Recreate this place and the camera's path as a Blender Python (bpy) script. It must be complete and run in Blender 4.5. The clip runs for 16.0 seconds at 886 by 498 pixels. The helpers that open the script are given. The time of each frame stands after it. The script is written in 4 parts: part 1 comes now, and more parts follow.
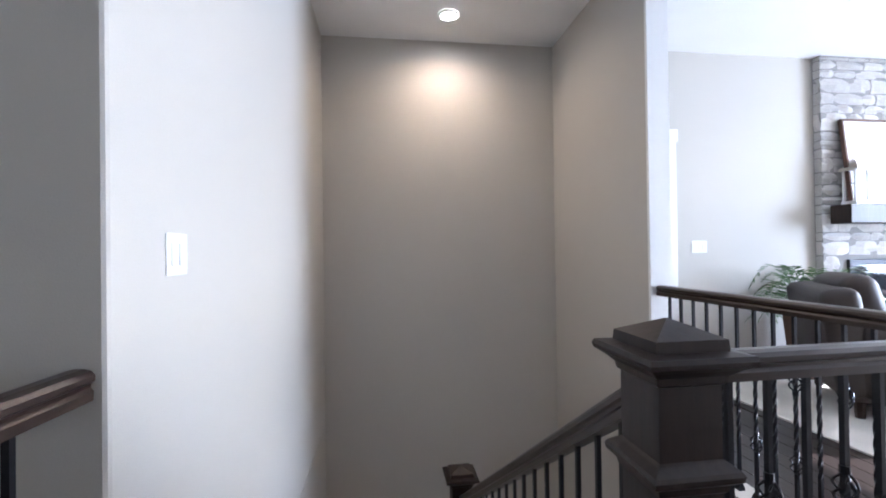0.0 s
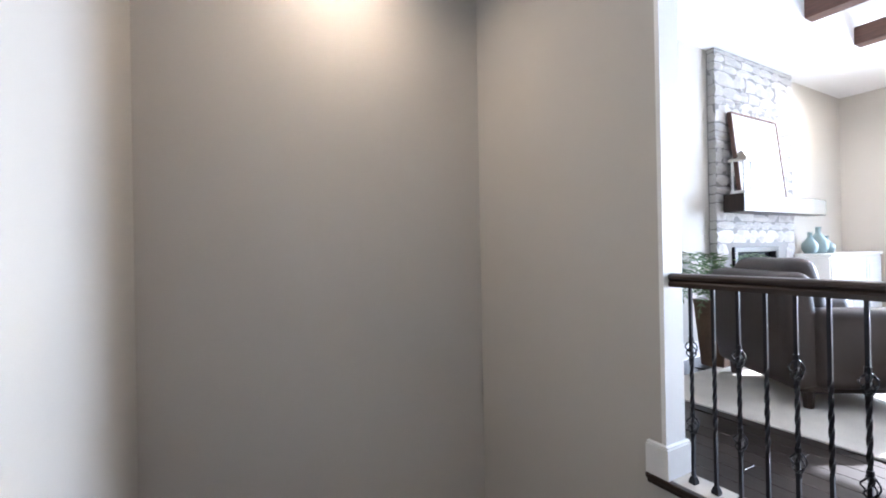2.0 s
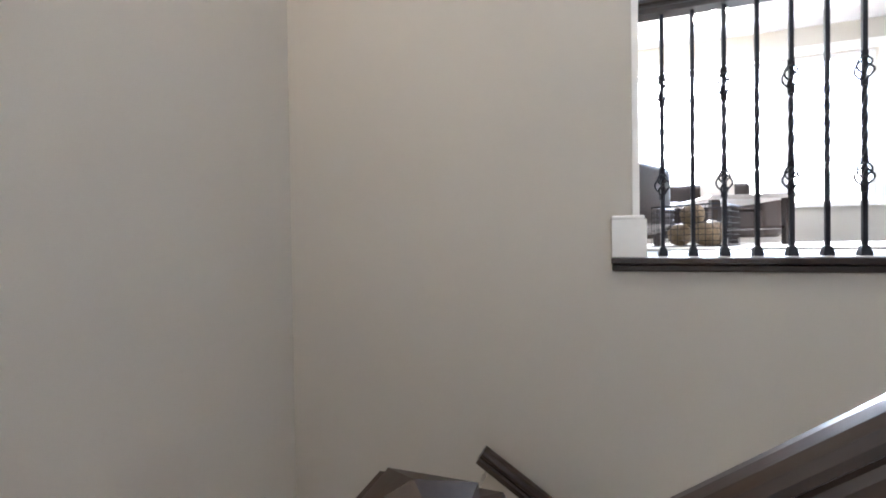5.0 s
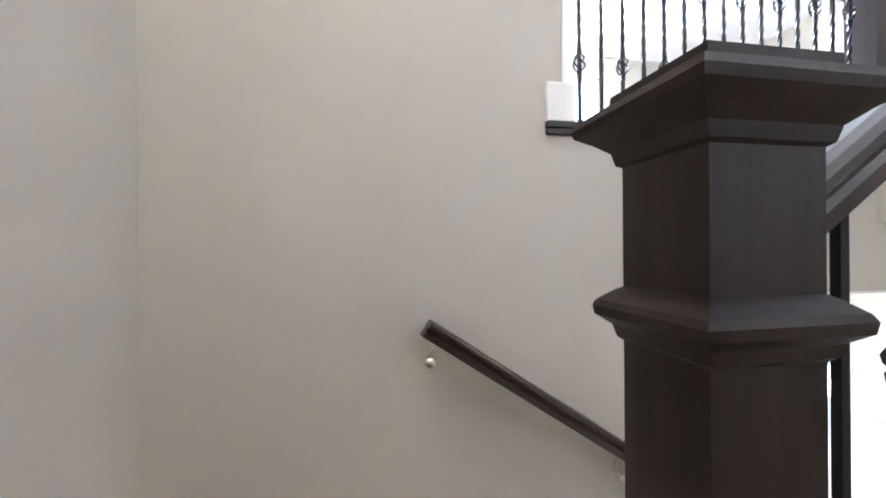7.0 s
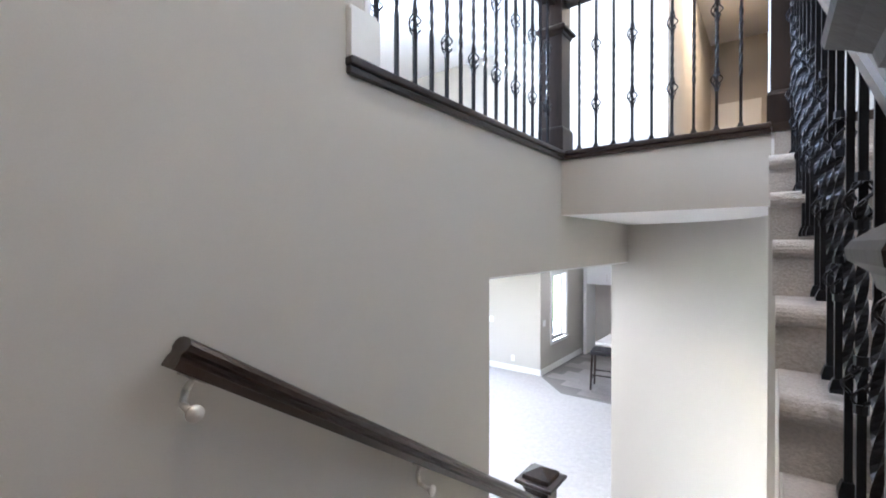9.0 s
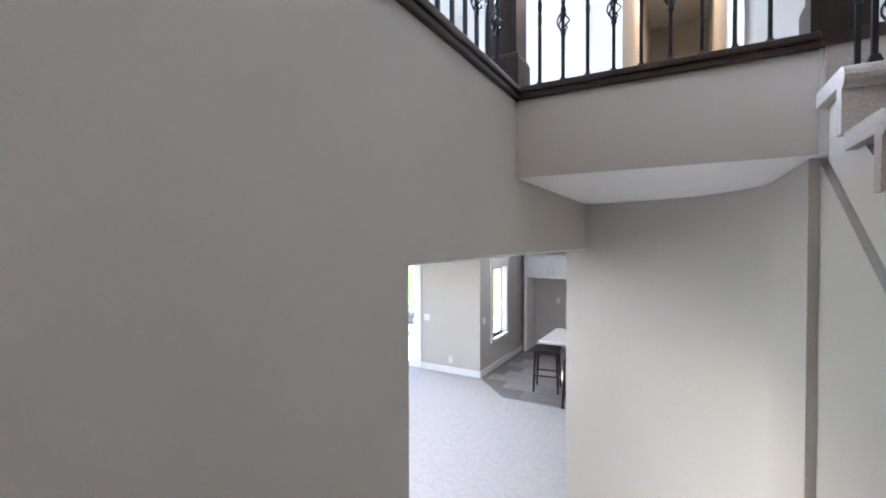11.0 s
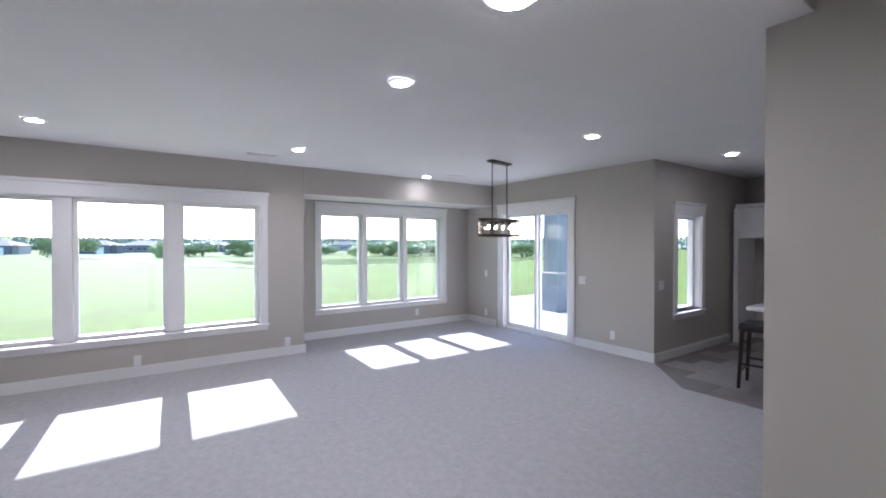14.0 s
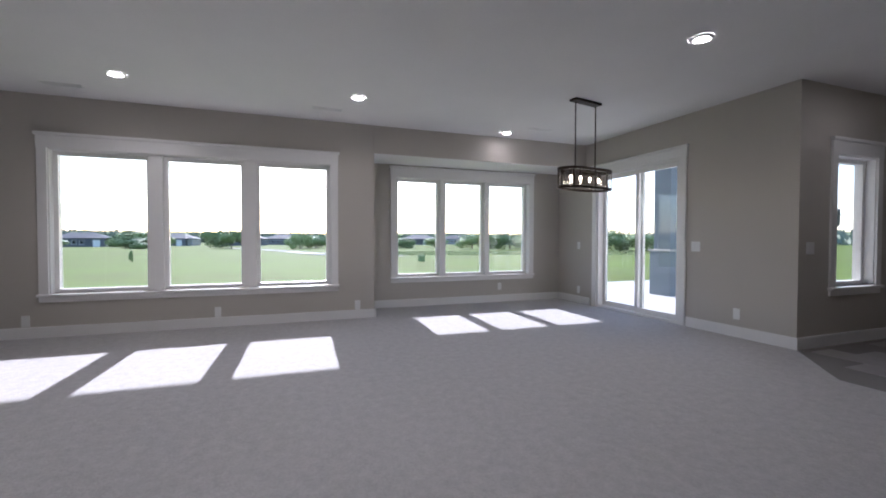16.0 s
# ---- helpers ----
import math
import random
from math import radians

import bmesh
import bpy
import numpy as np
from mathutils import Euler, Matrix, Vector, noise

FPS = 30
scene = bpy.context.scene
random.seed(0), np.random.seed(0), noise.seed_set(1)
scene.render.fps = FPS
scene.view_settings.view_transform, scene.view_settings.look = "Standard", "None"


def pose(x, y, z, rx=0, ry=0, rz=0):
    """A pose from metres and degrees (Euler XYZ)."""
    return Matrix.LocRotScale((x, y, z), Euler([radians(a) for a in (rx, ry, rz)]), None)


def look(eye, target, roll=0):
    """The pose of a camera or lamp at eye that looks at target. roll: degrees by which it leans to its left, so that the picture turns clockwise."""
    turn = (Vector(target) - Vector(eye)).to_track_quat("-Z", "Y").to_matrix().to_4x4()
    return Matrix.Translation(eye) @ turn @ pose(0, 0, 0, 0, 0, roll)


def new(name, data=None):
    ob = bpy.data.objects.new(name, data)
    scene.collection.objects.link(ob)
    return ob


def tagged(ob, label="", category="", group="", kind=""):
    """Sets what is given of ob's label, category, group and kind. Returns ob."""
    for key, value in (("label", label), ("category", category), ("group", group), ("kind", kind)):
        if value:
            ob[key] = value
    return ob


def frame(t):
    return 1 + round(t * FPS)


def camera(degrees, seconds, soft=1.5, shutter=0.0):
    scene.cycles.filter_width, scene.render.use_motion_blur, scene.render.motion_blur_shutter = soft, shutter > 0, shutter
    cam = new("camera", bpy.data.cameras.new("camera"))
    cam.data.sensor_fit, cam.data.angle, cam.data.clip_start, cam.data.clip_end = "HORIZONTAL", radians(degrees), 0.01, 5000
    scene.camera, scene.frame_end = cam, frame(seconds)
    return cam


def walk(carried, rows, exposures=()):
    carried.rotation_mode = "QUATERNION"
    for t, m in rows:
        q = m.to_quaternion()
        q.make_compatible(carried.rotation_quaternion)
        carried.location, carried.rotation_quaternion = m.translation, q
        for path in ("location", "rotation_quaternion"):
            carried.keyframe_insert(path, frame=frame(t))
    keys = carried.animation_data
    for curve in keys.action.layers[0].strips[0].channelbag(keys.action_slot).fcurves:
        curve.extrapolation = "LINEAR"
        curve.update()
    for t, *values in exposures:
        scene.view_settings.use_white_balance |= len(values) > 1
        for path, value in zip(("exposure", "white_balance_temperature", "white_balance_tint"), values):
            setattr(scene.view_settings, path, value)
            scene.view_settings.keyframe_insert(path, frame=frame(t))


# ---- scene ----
cam = camera(92.1, 16.0, soft=1.9)
PATH = [
    (0, (-1.724, -4.200, 1.241), (-1.459, -2.218, 1.256), -0.78),
    (0.5, (-1.812, -3.893, 1.261), (-1.426, -1.931, 1.257), -0.81),
    (1, (-1.886, -3.532, 1.234), (-1.328, -1.611, 1.239), -0.96),
    (1.5, (-1.947, -3.167, 1.196), (-1.146, -1.335, 1.190), -0.66),
    (2, (-1.959, -2.912, 1.142), (-0.992, -1.161, 1.145), -1.05),
    (2.5, (-1.947, -2.633, 0.931), (-0.748, -1.033, 0.948), -0.88),
    (3, (-1.915, -2.347, 0.732), (-0.487, -0.946, 0.760), -0.59),
    (3.5, (-1.895, -2.087, 0.595), (-0.317, -0.859, 0.551), 0.84),
    (4, (-1.861, -1.860, 0.440), (-0.158, -0.812, 0.376), 0.30),
    (6.3, (-1.714, -0.958, -0.343), (0.286, -0.917, -0.357), -0.64),
    (6.5, (-1.699, -0.917, -0.383), (0.300, -0.972, -0.407), -0.49),
    (7, (-1.642, -0.753, -0.517), (0.323, -1.130, -0.520), -0.52),
    (7.5, (-1.522, -0.609, -0.573), (0.333, -1.355, -0.558), -0.36),
    (8, (-1.346, -0.565, -0.576), (0.349, -1.628, -0.571), -0.62),
    (8.5, (-1.200, -0.570, -0.585), (0.268, -1.927, -0.590), -0.46),
    (9, (-1.053, -0.625, -0.590), (0.166, -2.210, -0.607), -0.04),
    (9.2, (-0.984, -0.665, -0.595), (0.143, -2.317, -0.615), 0.05),
    (11.3, (-0.654, -1.568, -0.737), (0.325, -3.312, -0.772), -0.13),
    (11.5, (-0.655, -1.705, -0.826), (0.382, -3.415, -0.854), -0.03),
    (12, (-0.647, -1.967, -1.010), (0.538, -3.578, -1.034), 0.55),
    (12.5, (-0.617, -2.254, -1.143), (0.719, -3.741, -1.179), 0.04),
    (13, (-0.584, -2.457, -1.299), (0.865, -3.835, -1.325), -0.03),
    (13.5, (-0.542, -2.682, -1.436), (1.020, -3.931, -1.459), -0.00),
    (14, (-0.484, -2.881, -1.563), (1.157, -4.025, -1.585), -0.02),
    (14.5, (-0.439, -3.056, -1.678), (1.274, -4.088, -1.709), 0.00),
    (15, (-0.383, -3.222, -1.806), (1.385, -4.157, -1.840), 0.02),
    (15.5, (-0.325, -3.386, -1.911), (1.498, -4.206, -1.952), 0.06),
    (16, (-0.234, -3.559, -2.008), (1.642, -4.252, -2.054), 0.09),
]
EXPOSURES = [
    (0, 2.85, 5350, 17), (1.5, 2.9, 5400, 16), (2.5, 3.2, 5500, 15), (4.2, 3.7, 5550, 14), (6.3, 4.15, 5550, 13), (7.0, 4.55, 5400, 13), (8.2, 4.55, 5250, 14),
    (9.2, 4.0, 5200, 14), (11.3, 3.6, 5250, 16), (12.2, 3.35, 5350, 18), (13.0, 2.85, 5250, 21), (14.0, 2.25, 5300, 21), (15.0, 1.9, 5450, 20), (16, 1.5, 5550, 20)]
walk(cam, [(t, look(eye, to, roll)) for t, eye, to, roll in PATH], EXPOSURES)

# ---- world, sun, lights ----
SUN_EL = math.atan(0.4986)
world = bpy.data.worlds.new("world")
scene.world = world
world.use_nodes = True
wn = world.node_tree
sky = wn.nodes.new("ShaderNodeTexSky")
sky.sky_type = "NISHITA"
sky.sun_disc = False
sky.sun_elevation = SUN_EL
sky.sun_rotation = radians(92.5)
wn.nodes["Background"].inputs[1].default_value = 0.15
wn.links.new(sky.outputs[0], wn.nodes["Background"].inputs[0])
sun_data = bpy.data.lights.new("sun", "SUN")
sun_data.energy = 4.5
sun_data.angle = radians(0.5)
sun_data.color = (1.0, 0.95, 0.88)
sun = new("sun", sun_data)
sun.matrix_world = look((40, -1.7, 20), (0, 0, 20 - 40 * 0.4986))
CAN_WATTS, HALL_WATTS = 1.8, 1.9
win_data = bpy.data.lights.new("window_daylight", "AREA")
win_data.shape, win_data.size, win_data.size_y = "RECTANGLE", 2.1, 4.3
win_data.energy, win_data.color = 112, (0.80, 0.90, 1.0)
win_data.spread = radians(130)
win_light = new("window_daylight", win_data)
win_light.matrix_world = look((6.05, -3.19, 1.66), (0, -3.19, 1.66), 0)


# ---- materials ----
def material(name, color, rough=0.6, metal=0.0, var=0.06, scale=3.0, fine=60.0, bump=0.05, spec=0.5, vary=0.0, stretch=(1, 1, 1), dark=None):
    m = bpy.data.materials.new(name)
    m.use_nodes = True
    nt = m.node_tree
    n, l = nt.nodes, nt.links
    b = n["Principled BSDF"]
    b.inputs["Roughness"].default_value = rough
    b.inputs["Metallic"].default_value = metal
    b.inputs["Specular IOR Level"].default_value = spec
    co = n.new("ShaderNodeTexCoord")
    mp = n.new("ShaderNodeMapping")
    mp.inputs["Scale"].default_value = stretch
    l.new(co.outputs["Object"], mp.inputs[0])
    big = n.new("ShaderNodeTexNoise")
    big.inputs["Scale"].default_value = scale
    big.inputs["Detail"].default_value = 4
    small = n.new("ShaderNodeTexNoise")
    small.inputs["Scale"].default_value = fine
    small.inputs["Detail"].default_value = 3
    for q in (big, small):
        l.new(mp.outputs[0], q.inputs["Vector"])
    add = n.new("ShaderNodeMath")
    add.operation = "ADD"
    l.new(big.outputs["Fac"], add.inputs[0])
    l.new(small.outputs["Fac"], add.inputs[1])
    src = add.outputs[0]
    if vary:
        oi = n.new("ShaderNodeObjectInfo")
        mul = n.new("ShaderNodeMath")
        mul.operation = "MULTIPLY_ADD"
        l.new(oi.outputs["Random"], mul.inputs[0])
        mul.inputs[1].default_value = vary
        l.new(src, mul.inputs[2])
        src = mul.outputs[0]
    ramp = n.new("ShaderNodeMapRange")
    ramp.inputs["From Min"].default_value = 0.6
    ramp.inputs["From Max"].default_value = 1.4 + vary
    l.new(src, ramp.inputs["Value"])
    mix = n.new("ShaderNodeMix")
    mix.data_type = "RGBA"
    lo = dark or tuple(c * (1 - var) for c in color)
    mix.inputs["A"].default_value = (*lo, 1)
    mix.inputs["B"].default_value = (*(min(1, c * (1 + var)) for c in color), 1)
    l.new(ramp.outputs[0], mix.inputs["Factor"])
    l.new(mix.outputs["Result"], b.inputs["Base Color"])
    if bump:
        bp = n.new("ShaderNodeBump")
        bp.inputs["Strength"].default_value = min(1, bump * 4)
        bp.inputs["Distance"].default_value = 0.004
        l.new(small.outputs["Fac"], bp.inputs["Height"])
        l.new(bp.outputs[0], b.inputs["Normal"])
    return m


def glowing(name, color, strength):
    m = bpy.data.materials.new(name)
    m.use_nodes = True
    b = m.node_tree.nodes["Principled BSDF"]
    b.inputs["Base Color"].default_value = (*color, 1)
    b.inputs["Emission Color"].default_value = (*color, 1)
    b.inputs["Emission Strength"].default_value = strength
    return m


def glass_material(name, tint=(1, 1, 1), gloss=0.05):
    m = bpy.data.materials.new(name)
    m.use_nodes = True
    nt = m.node_tree
    out = nt.nodes["Material Output"]
    tr = nt.nodes.new("ShaderNodeBsdfTransparent")
    tr.inputs[0].default_value = (*tint, 1)
    gl = nt.nodes.new("ShaderNodeBsdfGlossy")
    gl.inputs["Roughness"].default_value = 0.02
    mx = nt.nodes.new("ShaderNodeMixShader")
    mx.inputs[0].default_value = gloss
    nt.links.new(tr.outputs[0], mx.inputs[1])
    nt.links.new(gl.outputs[0], mx.inputs[2])
    nt.links.new(mx.outputs[0], out.inputs[0])
    return m


PAINT = material("greige_paint", (0.50, 0.47, 0.42), 0.75, var=0.025, scale=1.2, fine=220, bump=0.03, spec=0.3)
CEIL = material("ceiling_paint", (0.80, 0.79, 0.78), 0.9, var=0.03, scale=2, fine=90, bump=0.08, spec=0.2)
TRIM = material("white_trim", (0.80, 0.79, 0.77), 0.4, var=0.02, fine=40, bump=0.01)
WOOD = material("dark_walnut", (0.024, 0.014, 0.010), 0.42, var=0.4, scale=6, fine=50, bump=0.04, spec=0.3, stretch=(1, 1, 0.12), dark=(0.011, 0.007, 0.006))
RAILWOOD = material("dark_walnut_rail", (0.032, 0.018, 0.012), 0.32, var=0.4, scale=8, fine=60, bump=0.03, stretch=(1, 0.12, 1), dark=(0.013, 0.008, 0.0065))
BEAMWOOD = material("beam_wood", (0.11, 0.05, 0.03), 0.55, var=0.4, scale=5, fine=50, bump=0.08, stretch=(1, 0.1, 1), dark=(0.05, 0.024, 0.016))
FLOORWOOD = material("espresso_floor", (0.024, 0.016, 0.012), 0.32, var=0.4, scale=5, fine=45, bump=0.05, stretch=(1, 0.1, 1), vary=0.6)
IRON = material("black_iron", (0.022, 0.022, 0.026), 0.38, metal=0.7, var=0.2, fine=120, bump=0.02)
NICKEL = material("brushed_nickel", (0.6, 0.57, 0.52), 0.28, metal=1.0, var=0.05, fine=120, bump=0.01)
BRONZE = material("dark_bronze", (0.045, 0.034, 0.028), 0.42, metal=0.8, var=0.2, fine=120, bump=0.02)
CARPET = material("grey_carpet", (0.44, 0.43, 0.425), 1.0, var=0.13, scale=16, fine=75, bump=0.6, spec=0.05)
STAIRCARPET = material("stair_carpet", (0.43, 0.39, 0.35), 1.0, var=0.22, scale=4, fine=130, bump=0.5, spec=0.05)
TILE = material("grey_tile", (0.27, 0.245, 0.225), 0.45, var=0.3, scale=3, fine=22, bump=0.03, vary=0.5, stretch=(1, 2.5, 1), dark=(0.15, 0.135, 0.125))
GROUT = material("grout", (0.2, 0.19, 0.18), 0.9)
STONE = material("ledge_stone", (0.50, 0.48, 0.45), 0.85, var=0.2, scale=7, fine=40, bump=0.25, vary=0.7, dark=(0.33, 0.31, 0.29))
MORTAR = material("mortar", (0.24, 0.23, 0.22), 0.95, var=0.1, bump=0.2)
LEATHER = material("brown_leather", (0.024, 0.014, 0.010), 0.55, var=0.25, scale=5, fine=150, bump=0.08)
BLACK = material("black_paint", (0.015, 0.015, 0.017), 0.35, var=0.1)
BLACKGLASS = material("black_glass", (0.02, 0.022, 0.026), 0.06, var=0.05, bump=0)
CANVAS = material("white_canvas", (0.8, 0.8, 0.8), 0.8, var=0.02, fine=300, bump=0.05)
PLASTIC = material("white_plastic", (0.78, 0.78, 0.76), 0.35, var=0.01, bump=0)
RUG = material("cream_rug", (0.62, 0.58, 0.52), 1.0, var=0.12, scale=5, fine=160, bump=0.4, spec=0.05)
LEAF = material("fern_leaf", (0.07, 0.13, 0.04), 0.5, var=0.4, scale=9, bump=0.02, vary=0.3)
POT = material("planter_clay", (0.10, 0.055, 0.032), 0.45, var=0.3, scale=5, fine=60)
GOURD = material("woven_ball", (0.17, 0.12, 0.07), 0.8, var=0.45, scale=14, fine=70, bump=0.3)
QUARTZ = material("white_quartz", (0.75, 0.74, 0.72), 0.2, var=0.04)
GRASS = material("lawn", (0.098, 0.145, 0.028), 0.95, var=0.25, scale=0.22, fine=2.2, bump=0.3, spec=0.05, dark=(0.088, 0.098, 0.028))
ROUGHGRASS = material("tall_grass", (0.36, 0.38, 0.18), 0.95, var=0.3, scale=0.5, fine=8, bump=0.3, spec=0.05, vary=0.3)
CONCRETE = material("concrete", (0.42, 0.41, 0.39), 0.85, var=0.1, scale=1.2, fine=40, bump=0.08)
SIDING = material("blue_grey_siding", (0.15, 0.18, 0.21), 0.6, var=0.08, fine=20)
ROOF = material("shingle_roof", (0.075, 0.075, 0.085), 0.9, var=0.2, scale=1, fine=6, bump=0.2, vary=0.3)
HOUSEWALL = material("house_wall", (0.13, 0.135, 0.15), 0.8, var=0.15, scale=0.6, fine=4, vary=0.6)
HOUSELIGHT = material("house_stone", (0.36, 0.35, 0.33), 0.8, var=0.1, scale=0.6, fine=4)
CROWN = material("tree_leaves", (0.24, 0.30, 0.12), 0.7, var=0.45, scale=1.2, fine=6, bump=0.1, vary=0.5, dark=(0.13, 0.18, 0.07))
BARK = material("bark", (0.09, 0.065, 0.045), 0.9, var=0.3)
ROCK = material("rock", (0.2, 0.18, 0.16), 0.9, var=0.3, scale=6, bump=0.3)
FARWOOD = material("far_woods", (0.17, 0.20, 0.15), 0.9, var=0.35, scale=0.06, fine=0.5, bump=0.3)
LENS = glowing("lamp_lens", (1.0, 0.93, 0.84), 14)
BULB = glowing("bulb_glow", (1.0, 0.85, 0.62), 18)
GLASS = glass_material("window_glass", (0.97, 0.985, 0.98), 0.04)
SEED = glass_material("smoked_glass", (0.90, 0.88, 0.86), 0.08)


# ---- builders ----
def add_box(bm, x0, x1, y0, y1, z0, z1, bevel=0.0, segments=1):
    m = Matrix.Translation(((x0 + x1) / 2, (y0 + y1) / 2, (z0 + z1) / 2)) @ Matrix.Diagonal((x1 - x0, y1 - y0, z1 - z0, 1))
    made = bmesh.ops.create_cube(bm, size=1, matrix=m)["verts"]
    if bevel:
        edges = list({e for v in made for e in v.link_edges})
        bmesh.ops.bevel(bm, geom=edges, offset=bevel, segments=segments, profile=0.5, affect="EDGES")
    return bm


def boxed(*dims, bevel=0.0, segments=1):
    return add_box(bmesh.new(), *dims, bevel=bevel, segments=segments)


def add_rod(bm, a, b, r, sides=8, r2=None):
    a, b = Vector(a), Vector(b)
    m = Matrix.Translation((a + b) / 2) @ (b - a).to_track_quat("Z", "Y").to_matrix().to_4x4()
    bmesh.ops.create_cone(bm, cap_ends=True, segments=sides, radius1=r, radius2=r if r2 is None else r2, depth=(b - a).length, matrix=m)
    return bm


def add_tube(bm, pts, r, sides=5):
    for a, b in zip(pts, pts[1:]):
        add_rod(bm, a, b, r, sides)
    return bm


def square_turned(profile, sides=4, turn=45):
    """A post whose square section follows (half width, height) pairs."""
    bm = bmesh.new()
    rings = []
    for half, z in profile:
        k = half / math.cos(math.pi / sides)
        rings.append([bm.verts.new((k * math.cos(radians(turn) + 2 * math.pi * i / sides), k * math.sin(radians(turn) + 2 * math.pi * i / sides), z)) for i in range(sides)])
    for p, q in zip(rings, rings[1:]):
        for i in range(sides):
            bm.faces.new((p[i], p[(i + 1) % sides], q[(i + 1) % sides], q[i]))
    bm.faces.new(rings[-1])
    bm.faces.new(list(reversed(rings[0])))
    return bm


def extruded(profile, axis, lo, hi):
    """A prism: profile points in the plane across axis 'x' (y, z) or 'y' (x, z) or 'z' (x, y)."""
    bm = bmesh.new()

    def at(p, v):
        return {"x": (v, p[0], p[1]), "y": (p[0], v, p[1]), "z": (p[0], p[1], v)}[axis]
    a = [bm.verts.new(at(p, lo)) for p in profile]
    b = [bm.verts.new(at(p, hi)) for p in profile]
    n = len(profile)
    bm.faces.new(a)
    bm.faces.new(list(reversed(b)))
    for i in range(n):
        bm.faces.new((a[i], b[i], b[(i + 1) % n], a[(i + 1) % n]))
    bmesh.ops.recalc_face_normals(bm, faces=bm.faces)
    return bm


def as_mesh(name, bm, mat, smooth=False):
    me = bpy.data.meshes.new(name)
    if smooth:
        for f in bm.faces:
            f.smooth = True
    bm.to_mesh(me)
    bm.free()
    me.materials.append(mat)
    return me


def part(name, bm, mat, parent=None, label="", smooth=False, m=None):
    ob = new(name, as_mesh(name, bm, mat, smooth))
    ob.parent = parent
    if m is not None:
        ob.matrix_basis = m
    if label:
        tagged(ob, label)
    return ob


def thing(name, label, category, m=None, group="", kind=""):
    ob = new(name)
    if m is not None:
        ob.matrix_basis = m
    return tagged(ob, label, category, group, kind)


def structure(name, bm, mat, label="", category="", smooth=False):
    return tagged(part(name, bm, mat, smooth=smooth), label, category or name.split("_")[0], kind="structure")


def holed(axis, at0, at1, u0, u1, z0, z1, holes):
    """A wall slab across 'x' or 'y' from at0 to at1, with rectangular holes (u0, u1, z0, z1)."""
    us = sorted({u0, u1, *(h[0] for h in holes), *(h[1] for h in holes)})
    zs = sorted({z0, z1, *(h[2] for h in holes), *(h[3] for h in holes)})
    bm = bmesh.new()
    for a, b in zip(us, us[1:]):
        for c, d in zip(zs, zs[1:]):
            if any(h[0] < (a + b) / 2 < h[1] and h[2] < (c + d) / 2 < h[3] for h in holes):
                continue
            if axis == "x":
                add_box(bm, at0, at1, a, b, c, d)
            else:
                add_box(bm, a, b, at0, at1, c, d)
    bmesh.ops.remove_doubles(bm, verts=bm.verts[:], dist=1e-5)
    bm.verts.index_update()
    seen = {}
    for f in bm.faces:
        seen.setdefault(tuple(sorted(v.index for v in f.verts)), []).append(f)
    bmesh.ops.delete(bm, geom=[f for fs in seen.values() if len(fs) > 1 for f in fs], context="FACES")
    return bm


# ---- main numbers ----
FLOOR, LOWCEIL, SOFFIT, TOP, LIVTOP = -3.06, -0.493, -0.40, 3.34, 3.20
WELL_W, WELL_Y = -2.315, -3.22
RISE, RISE_LOW, RUN = 0.186, 0.1733, 0.26
LANDING, LAND_EDGE = -1.674, -1.14
HEAD, OPEN_N, OPEN_S = -0.752, -2.352, -4.80
W1X, W2X, JOG, SLIDE_Y, COL_X = 5.465, 6.19, -4.68, -8.13, 2.40
W1 = (-4.12, -1.205, -2.60, -1.05)
W2 = (-7.515, -5.16, -2.60, -1.05)
DOOR = (3.70, 5.20, FLOOR, -1.0)
KWIN = (-9.36, -8.68, -2.48, -1.16)

# ---- stairwell walls ----
structure("wall_stair_back", boxed(-2.6, 0.0, 0.0, 0.14, FLOOR, TOP), PAINT, "greige painted back wall of the stairwell", "wall")
bm = boxed(-2.61, WELL_W, -3.2, 0.0, SOFFIT, TOP, bevel=0.012, segments=2)
add_box(bm, -2.61, WELL_W, -5.2, 0.0, FLOOR, SOFFIT)
structure("wall_stair_west", bm, PAINT, "greige painted side wall of the stairs", "wall")
structure("wall_stair_east", boxed(0.0, 0.145, -1.575, 0.14, 0.0, TOP), PAINT, "greige wall between stairs and living room", "wall")
bm = holed("x", 0.0, 0.145, OPEN_S, 0.0, FLOOR, 0.0, [(OPEN_S, OPEN_N, FLOOR, HEAD + 0.01)])
bmesh.ops.dissolve_limit(bm, angle_limit=0.01, verts=bm.verts[:], edges=bm.edges[:])
structure("wall_stair_lower_east", bm, PAINT, "greige stair wall with a wide opening to the family room", "wall")
# curved wall under the upper hall, turning into the wall below the upper flight
curve = [(0.145, -4.80), (-0.02, -4.80)] + [(-0.02 - 1.02 * math.sin(a), -3.92 - 0.88 * math.cos(a)) for a in [math.pi / 2 * i / 48 for i in range(1, 49)]] + [(-1.04, -3.3), (-1.12, -3.3), (-1.12, -3.92)]
outer = [(-0.02 - 1.10 * math.sin(a), -3.92 - 0.96 * math.cos(a)) for a in [math.pi / 2 * i / 48 for i in range(47, -1, -1)]] + [(0.145, -4.88)]
structure("wall_curved", extruded(curve + outer, "z", FLOOR, SOFFIT), PAINT, "curved greige wall at the foot of the stairs", "wall")
